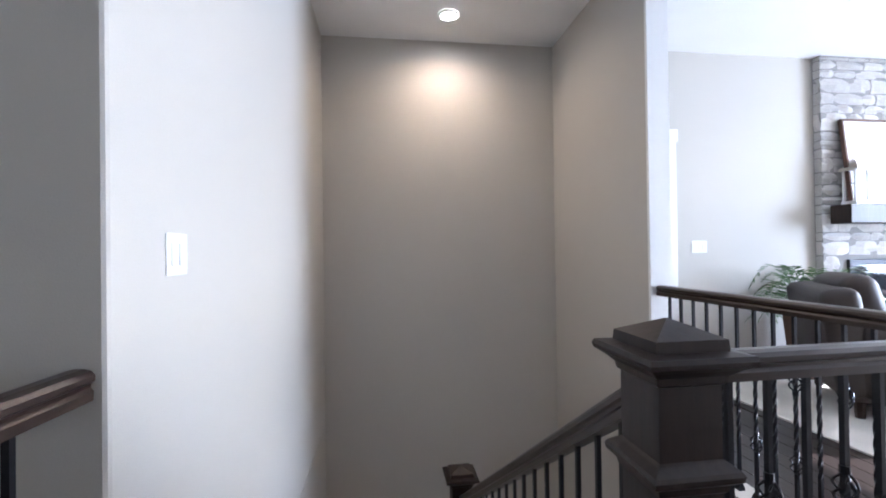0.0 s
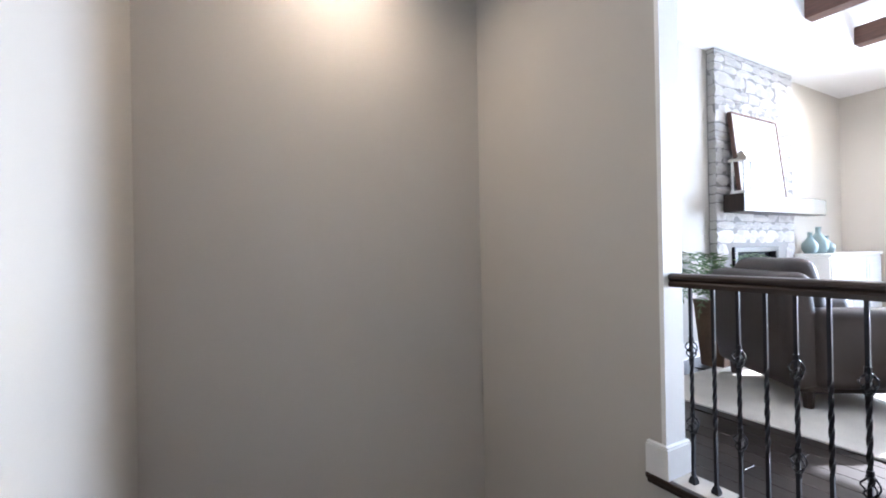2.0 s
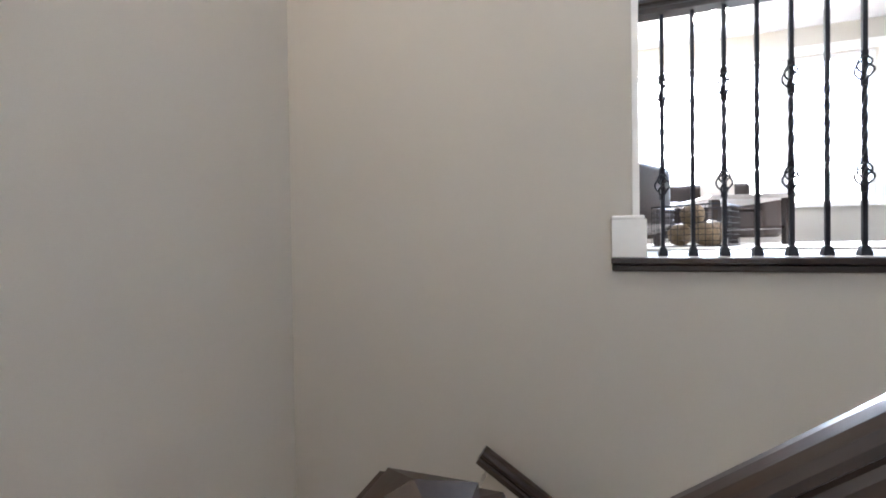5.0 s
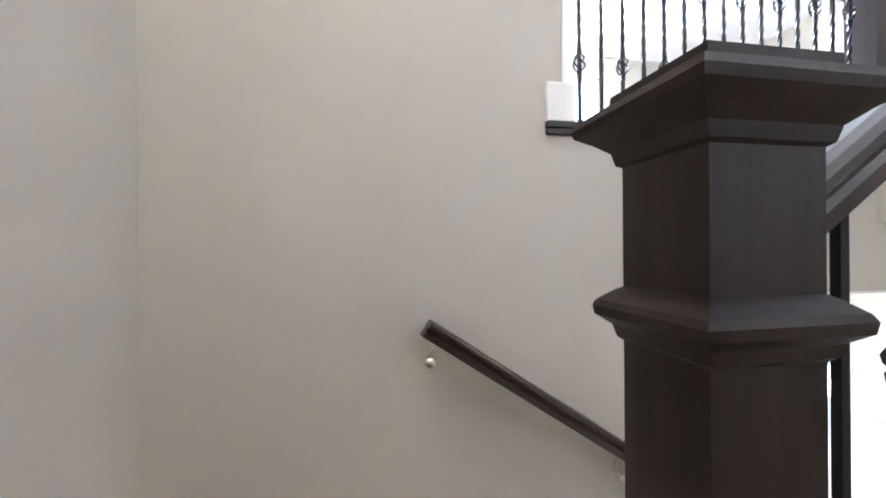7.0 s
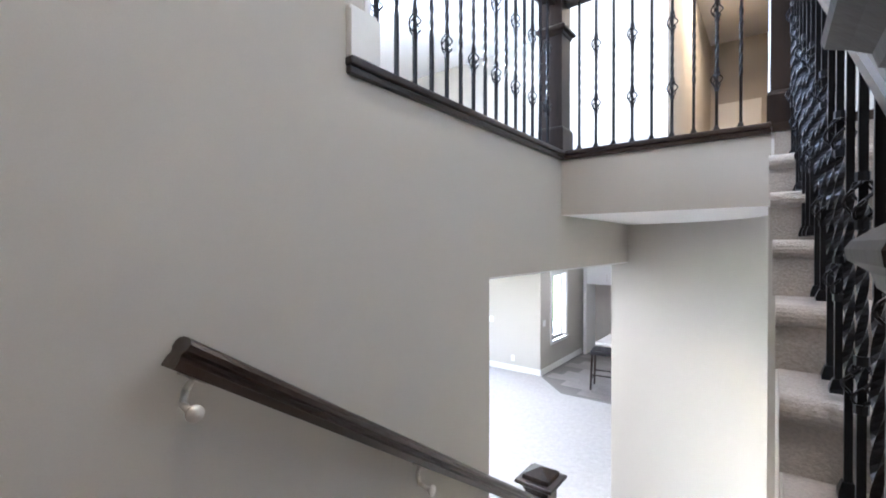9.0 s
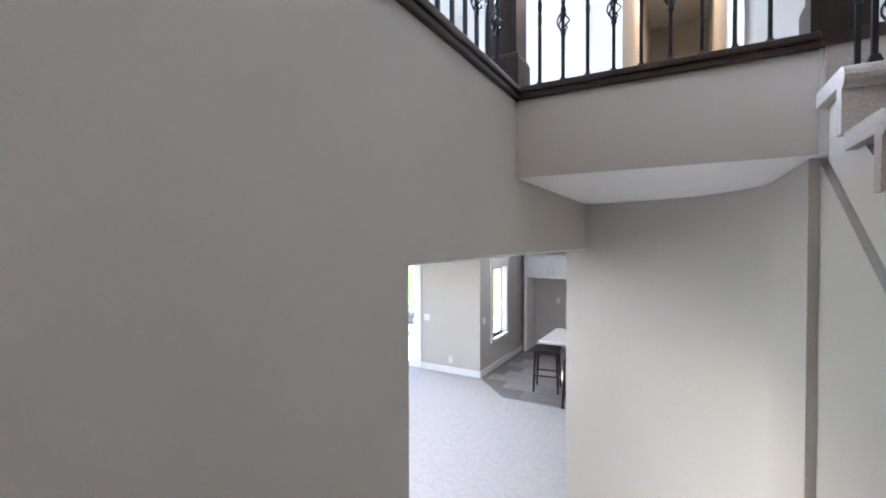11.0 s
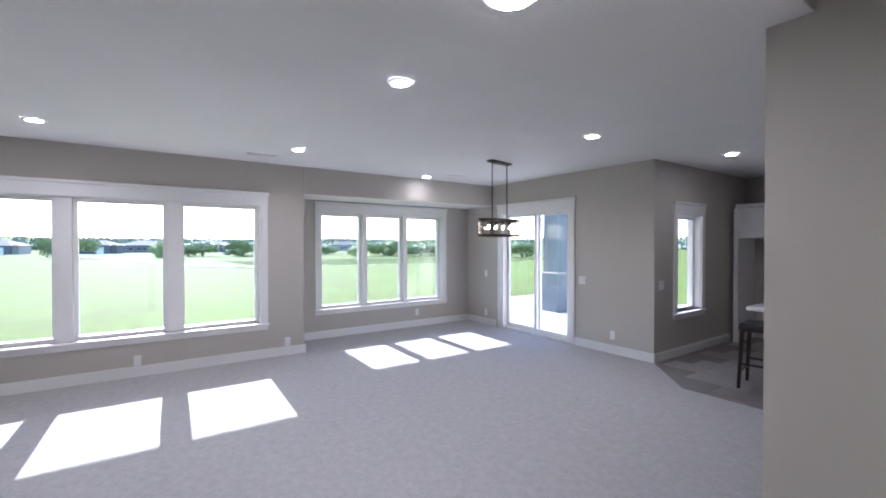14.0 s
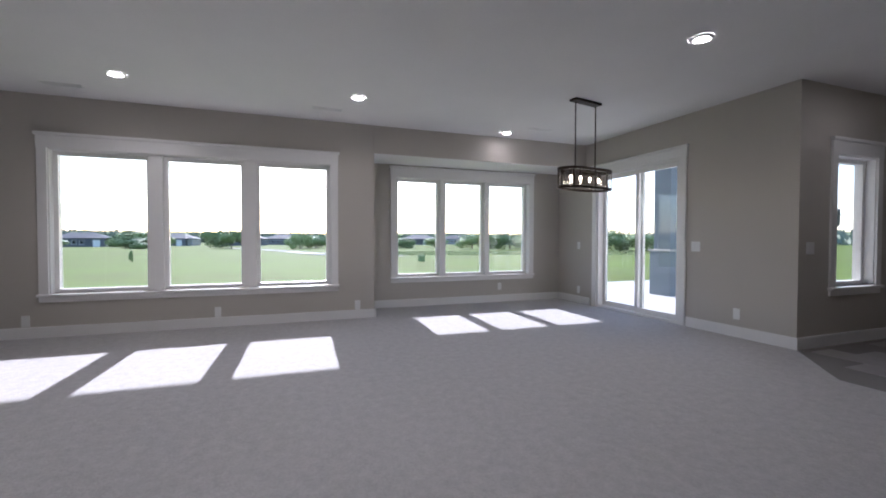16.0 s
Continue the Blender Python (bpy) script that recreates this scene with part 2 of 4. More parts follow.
# triangular wall under the upper flight
tri = [(-3.3, FLOOR), (-3.3, -0.42), (LAND_EDGE - 0.05, LANDING - 0.22), (LAND_EDGE - 0.05, FLOOR)]
structure("wall_under_flight", extruded(tri, "x", -1.13, -1.072), PAINT, "greige wall closing the side of the upper flight", "wall")
structure("ceiling_stair", boxed(-2.6, 0.14, -3.3, 0.14, TOP, TOP + 0.1), CEIL, "white stairwell ceiling")
bm = boxed(-2.6, 0.0, -4.9, WELL_Y - 0.004, SOFFIT, -0.02)
structure("ceiling_soffit_hall", bm, CEIL, "white soffit under the upper hall", "ceiling")
structure("wall_floor_edge", boxed(-1.05, 0.0, WELL_Y - 0.003, WELL_Y, SOFFIT, -0.055), PAINT, "greige painted floor edge above the lower flight", "wall")

# end trim of the stair wall
structure("trim_wall_end", boxed(-0.004, 0.149, -1.60, -1.576, 0.16, LIVTOP), TRIM, "white trim board on the wall's end", "trim")
bm = boxed(-0.026, 0.171, -1.622, -1.50, 0.0, 0.145)
add_box(bm, -0.02, 0.165, -1.616, -1.50, 0.145, 0.16, bevel=0.004)
structure("baseboard_wall_end", bm, TRIM, "white base block round the wall's end", "baseboard")

# ---- stairs ----
stairs = thing("staircase", "carpeted beige stairs with a landing and open side", "stairs", kind="structure")


def nose_tread(x0, x1, y_back, y_nose, z, rise):
    """Carpeted tread with a rounded nose at y_nose, and its riser below."""
    s = 1 if y_nose > y_back else -1
    r, pts = 0.032, []
    pts += [(y_back, z - 0.05), (y_back, z)]
    pts += [(y_nose - s * r + s * r * math.sin(a), z - r + r * math.cos(a)) for a in [math.pi * i / 8 for i in range(9)]]
    pts += [(y_nose - s * 0.026, z - 0.060), (y_nose - s * 0.026, z - rise - 0.002), (y_nose - s * 0.07, z - rise - 0.002), (y_nose - s * 0.07, z - 0.05)]
    bm = extruded(pts, "x", x0, x1)
    return bm


for i in range(1, 9):
    yb = WELL_Y + (i - 1) * RUN
    part("tread", nose_tread(WELL_W, -1.035 - 0.007 * i, yb, yb + RUN + 0.026, -RISE * i - 0.014, RISE), STAIRCARPET, stairs)
part("riser", boxed(WELL_W, -1.062, WELL_Y - 0.001, WELL_Y + 0.012, -RISE, -0.05), STAIRCARPET, stairs)
for i in range(1, 8):
    yb = LAND_EDGE - (i - 1) * RUN
    part("tread", nose_tread(-1.05, -0.001, yb, yb - RUN - 0.026, LANDING - RISE_LOW * i, RISE_LOW), STAIRCARPET, stairs)
bm = extruded([(0.0, LANDING - 0.2), (0.0, LANDING), (LAND_EDGE - 0.01, LANDING), (LAND_EDGE - 0.025, LANDING - 0.02), (LAND_EDGE - 0.01, LANDING - 0.045), (LAND_EDGE, LANDING - 0.2)], "x", WELL_W, 0.0)
part("landing", bm, STAIRCARPET, stairs)
und = [(WELL_Y, -0.2), (WELL_Y, -0.42), (LAND_EDGE, LANDING - 0.23), (LAND_EDGE, LANDING - 0.02)]
part("underside", extruded(und, "x", WELL_W, -1.075), PAINT, stairs, "painted plaster underside of the flight")
low = [(LAND_EDGE, LANDING - 0.2), (LAND_EDGE, FLOOR), (LAND_EDGE - 7 * RUN + 0.02, FLOOR), (LAND_EDGE - 7 * RUN + 0.02, FLOOR + 0.1)]
part("underside", extruded(low, "x", -1.05, -0.002), PAINT, stairs)

# ---- newels, balusters, rails ----
H = 0.070


def newel_profile(height, drop):
    """Box newel with a ring moulding and a pyramid cap; drop: how far it goes on below its foot."""
    t = height
    return [(H + 0.014, -drop), (H + 0.014, 0.14), (H + 0.010, 0.155), (H, 0.165), (H, t - 0.35), (H + 0.006, t - 0.345), (H + 0.010, t - 0.330), (H + 0.026, t - 0.318),
            (H + 0.028, t - 0.306), (H + 0.024, t - 0.298), (H + 0.008, t - 0.285), (H, t - 0.28), (H, t - 0.128), (H + 0.006, t - 0.124), (H + 0.010, t - 0.108), (H + 0.026, t - 0.094),
            (H + 0.044, t - 0.082), (H + 0.047, t - 0.072), (H + 0.043, t - 0.062), (H + 0.012, t - 0.058), (H + 0.010, t - 0.034), (0.004, t)]


def newel(x, y, z, height, label, drop=0.0):
    ob = thing("newel_post", label, "newel post", pose(x, y, z))
    prof = newel_profile(height, drop)
    part("post", square_turned(prof[:-8]), WOOD, ob)
    part("cap", square_turned(prof[-9:]), WOOD, ob, "moulded pyramid cap")
    return ob


newel(-1.115, -3.335, 0.0, 1.09, "dark walnut box newel at the top of the stairs", drop=0.3)
newel(0.066, -3.285, 0.0, 1.09, "dark walnut box newel at the guard rail's corner")
newel(-1.213, -1.156, LANDING, 1.386, "tall dark walnut box newel on the landing", drop=0.0)
newel(0.035, -3.0, FLOOR, 1.145, "dark walnut box newel at the foot of the stairs")
newel(-2.43, -3.58, 0.0, 1.09, "dark walnut box newel beside the stair wall")


def rail_bm(length):
    """Moulded handrail along +y, its middle at the origin."""
    prof = [(-0.030, -0.032), (0.030, -0.032), (0.031, -0.012), (0.024, -0.004), (0.026, 0.004), (0.034, 0.010), (0.034, 0.022), (0.026, 0.031), (0.010, 0.035), (-0.010, 0.035), (-0.026, 0.031), (-0.034, 0.022), (-0.034, 0.010), (-0.026, 0.004), (-0.024, -0.004), (-0.031, -0.012)]
    return extruded(prof, "y", 0, length)


def rail(a, b, label, name="handrail"):
    a, b = Vector(a), Vector(b)
    d = b - a
    flat = math.hypot(d.x, d.y)
    m = Matrix.Translation(a) @ Matrix.Rotation(math.atan2(-d.x, d.y), 4, "Z") @ Matrix.Rotation(math.atan2(d.z, flat), 4, "X")
    ob = thing(name, label, "handrail", m)
    part("rail", rail_bm(d.length), RAILWOOD, ob)
    return ob


rail((0.066, -1.60, 0.97), (0.066, -3.21, 0.97), "dark walnut guard rail along the living room edge")
rail((-1.04, -3.30, 0.97), (-0.006, -3.285, 0.97), "dark walnut guard rail across the upper hall")
rail((-1.125, -3.262, 0.90), (-1.205, -1.23, -0.508), "sloping dark walnut stair handrail between two newels")
rail((-2.39, -3.505, 0.97), (-2.37, -3.203, 0.97), "short dark walnut rail from newel to wall")
wall_rail = rail((-0.085, -0.985, -0.81), (-0.02, -2.935, -2.11), "dark walnut handrail on nickel wall brackets")
for d in (0.06, 0.98, 1.75):
    br = bmesh.new()
    add_tube(br, [(0, d, -0.03), (0, d, -0.06), (0.02, d, -0.085), (0.06, d, -0.09), (0.082, d, -0.09)], 0.008, 8)
    add_rod(br, (0.074, d, -0.09), (0.083, d, -0.09), 0.017, 16)
    add_box(br, -0.014, 0.014, d - 0.03, d + 0.03, -0.037, -0.032)
    part("bracket", br, NICKEL, wall_rail, "brushed nickel bracket", smooth=True)


def baluster_mesh(height, baskets, shoe=True):
    """Twisted iron bar, with wire baskets centred at the given heights."""
    bm = bmesh.new()
    w = 0.0068
    if baskets:
        tw0, tw1 = min(baskets), max(baskets)
    else:
        tw0, tw1 = 0.27, 0.63
    zs, angles = [0.0], [0.0]
    n = 26
    zs += [tw0 + (tw1 - tw0) * i / n for i in range(n + 1)]
    angles += [math.pi * 3.0 * i / n for i in range(n + 1)]
    zs.append(height)
    angles.append(angles[-1])
    rings = []
    for z, a in zip(zs, angles):
        rings.append([bm.verts.new((w * 1.414 * math.cos(a + math.pi / 4 + math.pi / 2 * k), w * 1.414 * math.sin(a + math.pi / 4 + math.pi / 2 * k), z)) for k in range(4)])
    for p, q in zip(rings, rings[1:]):
        for k in range(4):
            bm.faces.new((p[k], p[(k + 1) % 4], q[(k + 1) % 4], q[k]))
    me = as_mesh("bar", bm, IRON)
    extra = []
    for c in baskets:
        b2 = bmesh.new()
        for k in range(4):
            pts = []
            for i in range(9):
                u = i / 8
                a = math.pi / 2 * k + u * math.pi * 1.0
                r = 0.004 + 0.023 * math.sin(math.pi * u)
                pts.append((r * math.cos(a), r * math.sin(a), c - 0.046 + 0.092 * u))
            add_tube(b2, pts, 0.0034, 5)
        add_rod(b2, (0, 0, c - 0.060), (0, 0, c - 0.040), 0.0115, 8)
        add_rod(b2, (0, 0, c + 0.040), (0, 0, c + 0.060), 0.0115, 8)
        extra.append(as_mesh("basket", b2, IRON))
    b3 = square_turned([(0.016, 0.0), (0.016, 0.012), (0.010, 0.034), (0.008, 0.036)])
    return me, extra, as_mesh("shoe", b3, IRON)


PLAIN = baluster_mesh(0.94, ())
FANCY = baluster_mesh(0.94, (0.28, 0.644))
SPLAIN = baluster_mesh(1.02, ())
SFANCY = baluster_mesh(1.02, (0.30, 0.68))


def baluster(x, y, z, kind, group, turn=0, squash=1.0):
    me, extra, shoe = kind
    ob = thing("baluster", "twisted black iron baluster" + (" with two wire baskets" if extra else ""), "baluster", pose(x, y, z, 0, 0, turn), group)
    for name, data in [("bar", me), ("shoe", shoe)] + [("basket", e) for e in extra]:
        p = new(name, data)
        p.parent = ob
    return ob


for i in range(15):
    baluster(0.066, -1.69 - 0.1045 * i, 0.0, FANCY if i % 2 == 0 else PLAIN, "guard rail balusters")
for i in range(9):
    baluster(-0.09 - 0.1045 * i, -3.285, 0.0, FANCY if i % 2 == 1 else PLAIN, "hall balusters")
for i in range(16):
    y = -3.17 + 0.121 * i
    step = min(8, int((y - WELL_Y) / RUN) + 1)
    x = -1.125 - 0.080 * (y + 3.262) / 2.03
    base = -RISE * step
    top = 0.90 - 0.693 * (y + 3.262) - 0.035
    ob = baluster(x, y, base, SFANCY if i % 2 == 0 else SPLAIN, "stair balusters")
    ob.scale = (1, 1, (top - base) / 1.02)
baluster(-2.38, -3.36, 0.0, PLAIN, "")

# dark floor nosing round the well
bm = boxed(-0.030, 0.12, -3.25, -1.497, -0.030, -0.002, bevel=0.006, segments=2)
add_box(bm, -0.020, 0.11, -3.24, -1.50, -0.055, -0.030, bevel=0.004)
structure("trim_nosing_side", bm, RAILWOOD, "dark walnut nosing along the floor edge", "trim")
bm = boxed(-1.05, -0.031, -3.36, WELL_Y + 0.028, -0.030, -0.002, bevel=0.006, segments=2)
add_box(bm, -1.05, -0.021, -3.35, WELL_Y + 0.018, -0.055, -0.030, bevel=0.004)
structure("trim_nosing_hall", bm, RAILWOOD, "dark walnut nosing along the hall floor", "trim")


# ---- lamps ----
def can_lamp(x, y, z, watts, color=(1.0, 0.86, 0.70), group="recessed lights", r=0.075):
    ob = thing("recessed_light", "lit white round recessed ceiling light", "ceiling light", pose(x, y, z), group)
    bm = bmesh.new()
    for r0, r1, z0, z1 in ((r * 0.78, r * 1.15, -0.004, -0.007),):
        n = 28
        a = [bm.verts.new((r0 * math.cos(2 * math.pi * i / n), r0 * math.sin(2 * math.pi * i / n), -0.012)) for i in range(n)]
        b = [bm.verts.new((r1 * math.cos(2 * math.pi * i / n), r1 * math.sin(2 * math.pi * i / n), -0.002)) for i in range(n)]
        for i in range(n):
            bm.faces.new((a[i], a[(i + 1) % n], b[(i + 1) % n], b[i]))
    bmesh.ops.recalc_face_normals(bm, faces=bm.faces)
    part("trim_ring", bm, PLASTIC, ob)
    part("lens", add_rod(bmesh.new(), (0, 0, -0.010), (0, 0, -0.003), r * 0.79, 28), LENS, ob, "glowing lens")
    ld = bpy.data.lights.new("can_light", "AREA")
    ld.shape, ld.size, ld.energy, ld.color = "DISK", r * 1.5, watts, color
    ld.spread = radians(150)
    lo = new("can_light", ld)
    lo.parent = ob
    lo.matrix_basis = pose(0, 0, -0.02)
    return ob


can_lamp(-1.15, -0.48, TOP, HALL_WATTS, (1.0, 0.74, 0.46), r=0.085)
for x, y in ((2.0, -4.27), (4.52, -2.11), (4.40, -4.30), (2.14, -6.51), (5.19, -6.53), (1.72, -8.58), (2.0, -2.05)):
    can_lamp(x, y, LOWCEIL, CAN_WATTS if -6.6 < y and x < 5 else 0.2, (1.0, 0.9, 0.78))
disc = thing("flush_ceiling_light", "round white flush ceiling light, lit", "ceiling light", pose(0.50, -3.83, HEAD))
part("rim", add_rod(bmesh.new(), (0, 0, -0.03), (0, 0, 0), 0.088, 40), PLASTIC, disc)
part("diffuser", add_rod(bmesh.new(), (0, 0, -0.042), (0, 0, -0.0305), 0.064, 40, 0.068), LENS, disc, "glowing diffuser")

disc_data = bpy.data.lights.new("disc_light", "AREA")
disc_data.shape, disc_data.size, disc_data.energy, disc_data.color = "DISK", 0.12, 1.2, (1.0, 0.93, 0.84)
disc_light = new("disc_light", disc_data)
disc_light.parent = disc
disc_light.matrix_basis = pose(0, 0, -0.05)

# ---- lower level: family room ----
structure("floor_carpet", boxed(-2.3, W2X, SLIDE_Y, 2.2, FLOOR - 0.12, FLOOR), CARPET, "light grey cut-pile carpet", "floor")
structure("wall_room_west", boxed(0.002, 0.143, 0.14, 2.2, FLOOR, LOWCEIL), PAINT, "greige family room wall", "wall")
structure("wall_room_north", boxed(0.0, W1X + 0.2, 2.2, 2.35, FLOOR, 0), PAINT, "greige family room end wall", "wall")
structure("wall_room_west_south", boxed(-2.4, 0.143, -5.0, -4.882, FLOOR, LOWCEIL), PAINT, "greige wall behind the curved wall", "wall")
structure("wall_kitchen_west", boxed(-2.55, -2.4, -10.9, -4.9, FLOOR, LOWCEIL), PAINT, "greige kitchenette wall", "wall")
structure("wall_windows_main", holed("x", W1X, W1X + 0.2, JOG, 2.2, FLOOR, -0.02, [W1]), PAINT, "greige wall with a wide triple window", "wall")
structure("wall_windows_recess", holed("x", W2X, W2X + 0.2, SLIDE_Y - 0.2, JOG - 0.004, FLOOR, -0.02, [W2]), PAINT, "greige recessed wall with a triple window", "wall")
structure("wall_jog", boxed(W1X + 0.2, W2X + 0.2, JOG, JOG + 0.15, FLOOR, -0.02), PAINT, "short return wall at the recess", "wall")
structure("wall_slider", holed("y", SLIDE_Y - 0.18, SLIDE_Y, COL_X, W2X, FLOOR, -0.02, [DOOR]), PAINT, "greige wall with a sliding patio door", "wall")
structure("wall_kitchen_window", holed("x", COL_X, COL_X + 0.18, -10.9, SLIDE_Y - 0.18, FLOOR, -0.02, [KWIN]), PAINT, "greige kitchenette wall with a narrow window", "wall")
structure("wall_kitchen_far", boxed(-2.4, COL_X, -11.05, -10.9, FLOOR, LOWCEIL), PAINT, "greige kitchenette far wall", "wall")
structure("ceiling_room", boxed(0.91, W1X, SLIDE_Y, 2.2, LOWCEIL, LOWCEIL + 0.08), CEIL, "white textured family room ceiling")
structure("ceiling_kitchen", boxed(-2.4, COL_X, -10.9, SLIDE_Y, LOWCEIL, LOWCEIL + 0.08), CEIL, "white kitchenette ceiling")
structure("ceiling_drop", boxed(0.146, 0.91, -7.9, 2.2, HEAD, LOWCEIL + 0.08), CEIL, "white dropped ceiling beside the stairs")
structure("ceiling_opening", boxed(0.004, 0.1455, OPEN_S, OPEN_N, HEAD, HEAD + 0.009), CEIL, "white underside of the opening's head")
structure("ceiling_drop_south", boxed(-2.4, 0.145, -7.9, -5.0, HEAD, LOWCEIL + 0.08), CEIL, "white dropped ceiling beyond the stairs")
structure("ceiling_recess", boxed(W1X, W2X, SLIDE_Y, JOG - 0.003, -0.86, -0.02), PAINT, "greige bulkhead over the window recess")
structure("ceiling_recess_under", boxed(W1X + 0.002, W2X, SLIDE_Y, JOG - 0.006, -0.866, -0.862), CEIL, "white underside of the bulkhead")


def base_run(name, x0, x1, y0, y1):
    bm = boxed(x0, x1, y0, y1, FLOOR, FLOOR + 0.105)
    add_box(bm, x0 + 0.003, x1 - 0.003, y0 + 0.003, y1 - 0.003, FLOOR + 0.105, FLOOR + 0.118, bevel=0.003)
    structure(name, bm, TRIM, "white painted baseboard", "baseboard")


base_run("baseboard_main", W1X - 0.018, W1X, JOG, 2.2)
base_run("baseboard_jog", W1X - 0.018, W2X - 0.018, JOG - 0.022, JOG - 0.004)
base_run("baseboard_recess", W2X - 0.018, W2X, SLIDE_Y, JOG - 0.022)
base_run("baseboard_slider_a", 5.34, W2X - 0.018, SLIDE_Y, SLIDE_Y + 0.018)
base_run("baseboard_slider_b", COL_X - 0.018, 3.60, SLIDE_Y, SLIDE_Y + 0.018)
base_run("baseboard_kitchen", COL_X - 0.018, COL_X, -10.3, SLIDE_Y)


def triple_window(name, wx, hole, mullions, label):
    """Cased window in a wall facing -x, with real depth."""
    y0, y1, z0, z1 = hole
    ob = tagged(new(name), label, "window", kind="structure")
    c = 0.085
    part("casing", boxed(wx - 0.02, wx, y0 - c, y0, z0, z1), TRIM, ob)
    part("casing", boxed(wx - 0.02, wx, y1, y1 + c, z0, z1), TRIM, ob)
    bm = boxed(wx - 0.022, wx, y0 - c - 0.005, y1 + c + 0.005, z1, z1 + 0.13)
    add_box(bm, wx - 0.04, wx, y0 - c - 0.02, y1 + c + 0.02, z1 + 0.13, z1 + 0.165, bevel=0.006)
    part("head_casing", bm, TRIM, ob)
    part("window_sill", boxed(wx - 0.045, wx + 0.11, y0 - c - 0.015, y1 + c + 0.015, z0 - 0.028, z0, bevel=0.006, segments=2), TRIM, ob)
    part("apron", boxed(wx - 0.018, wx, y0 - c, y1 + c, z0 - 0.085, z0 - 0.028), TRIM, ob)
    for a, b in ((y0, y0 + 0.012), (y1 - 0.012, y1)):
        part("jamb", boxed(wx, wx + 0.11, a, b, z0, z1), TRIM, ob)
    part("jamb", boxed(wx, wx + 0.11, y0 + 0.012, y1 - 0.012, z1 - 0.012, z1), TRIM, ob)
    edges = [y0 + 0.012] + [v for m in mullions for v in m] + [y1 - 0.012]
    for a, b in mullions:
        part("mullion", boxed(wx + 0.02, wx + 0.17, a, b, z0, z1 - 0.012), TRIM, ob)
    for a, b in zip(edges[::2], edges[1::2]):
        s = 0.042
        fr = boxed(wx + 0.085, wx + 0.16, a, a + s, z0, z1 - 0.012)
        add_box(fr, wx + 0.085, wx + 0.16, b - s, b, z0, z1 - 0.012)
        add_box(fr, wx + 0.085, wx + 0.16, a + s, b - s, z0, z0 + s)
        add_box(fr, wx + 0.085, wx + 0.16, a + s, b - s, z1 - 0.012 - s, z1 - 0.012)
        part("window_frame", fr, TRIM, ob)
        pane = part("pane", boxed(wx + 0.12, wx + 0.126, a + s, b - s, z0 + s, z1 - 0.012 - s), GLASS, ob)
        pane.visible_shadow = False
    return ob


triple_window("window_1", W1X, W1, [(-3.225, -3.095), (-2.245, -2.115)], "white cased triple picture window")
triple_window("window_2", W2X, W2, [(-6.755, -6.685), (-5.965, -5.895)], "white cased triple window in the recess")
triple_window("window_3", COL_X, KWIN, [], "narrow white cased kitchenette window")

# sliding patio door
door = tagged(new("door_1"), "white framed sliding glass patio door, closed", "door", kind="structure")
part("casing", boxed(3.61, 3.70, SLIDE_Y, SLIDE_Y + 0.02, FLOOR, -1.0), TRIM, door)
part("casing", boxed(5.20, 5.29, SLIDE_Y, SLIDE_Y + 0.02, FLOOR, -1.0), TRIM, door)
bm = boxed(3.60, 5.30, SLIDE_Y, SLIDE_Y + 0.022, -1.0, -0.885)
add_box(bm, 3.585, 5.315, SLIDE_Y, SLIDE_Y + 0.04, -0.885, -0.855, bevel=0.006)
part("head_casing", bm, TRIM, door)
bm = boxed(3.70, 3.73, SLIDE_Y - 0.17, SLIDE_Y, FLOOR, -1.0)
add_box(bm, 5.17, 5.20, SLIDE_Y - 0.17, SLIDE_Y, FLOOR, -1.0)
add_box(bm, 3.73, 5.17, SLIDE_Y - 0.17, SLIDE_Y, -1.03, -1.0)
add_box(bm, 3.73, 5.17, SLIDE_Y - 0.17, SLIDE_Y, FLOOR, FLOOR + 0.03)
part("door_frame", bm, TRIM, door)
for a, b, y in ((3.73, 4.46, SLIDE_Y - 0.06), (4.38, 5.17, SLIDE_Y - 0.12)):
    s = 0.055
    bm = boxed(a, a + s, y - 0.02, y + 0.02, FLOOR + 0.03, -1.03)
    add_box(bm, b - s, b, y - 0.02, y + 0.02, FLOOR + 0.03, -1.03)
    add_box(bm, a + s, b - s, y - 0.02, y + 0.02, FLOOR + 0.03, FLOOR + 0.10)
    add_box(bm, a + s, b - s, y - 0.02, y + 0.02, -1.09, -1.03)
    leaf = part("sliding_leaf", bm, TRIM, door)
    pane = part("pane", boxed(a + s, b - s, y - 0.003, y + 0.003, FLOOR + 0.10, -1.09), GLASS, leaf)
    pane.visible_shadow = False


# outlets and switches
def plate(name, label, category, m, w=0.072, h=0.118, holes="outlet"):
    ob = thing(name, label, category, m)
    part("plate", boxed(-w / 2, w / 2, -0.006, 0.0, -h / 2, h / 2, bevel=0.002), PLASTIC, ob)
    if holes == "outlet":
        for z in (-0.021, 0.021):
            part("socket", boxed(-0.016, 0.016, -0.008, -0.006, z - 0.013, z + 0.013), PLASTIC, ob)
    else:
        n = holes
        for i in range(n):
            x = (i - (n - 1) / 2) * 0.046
            part("rocker", boxed(x - 0.016, x + 0.016, -0.010, -0.006, -0.033, 0.033, bevel=0.002), PLASTIC, ob)
    return ob


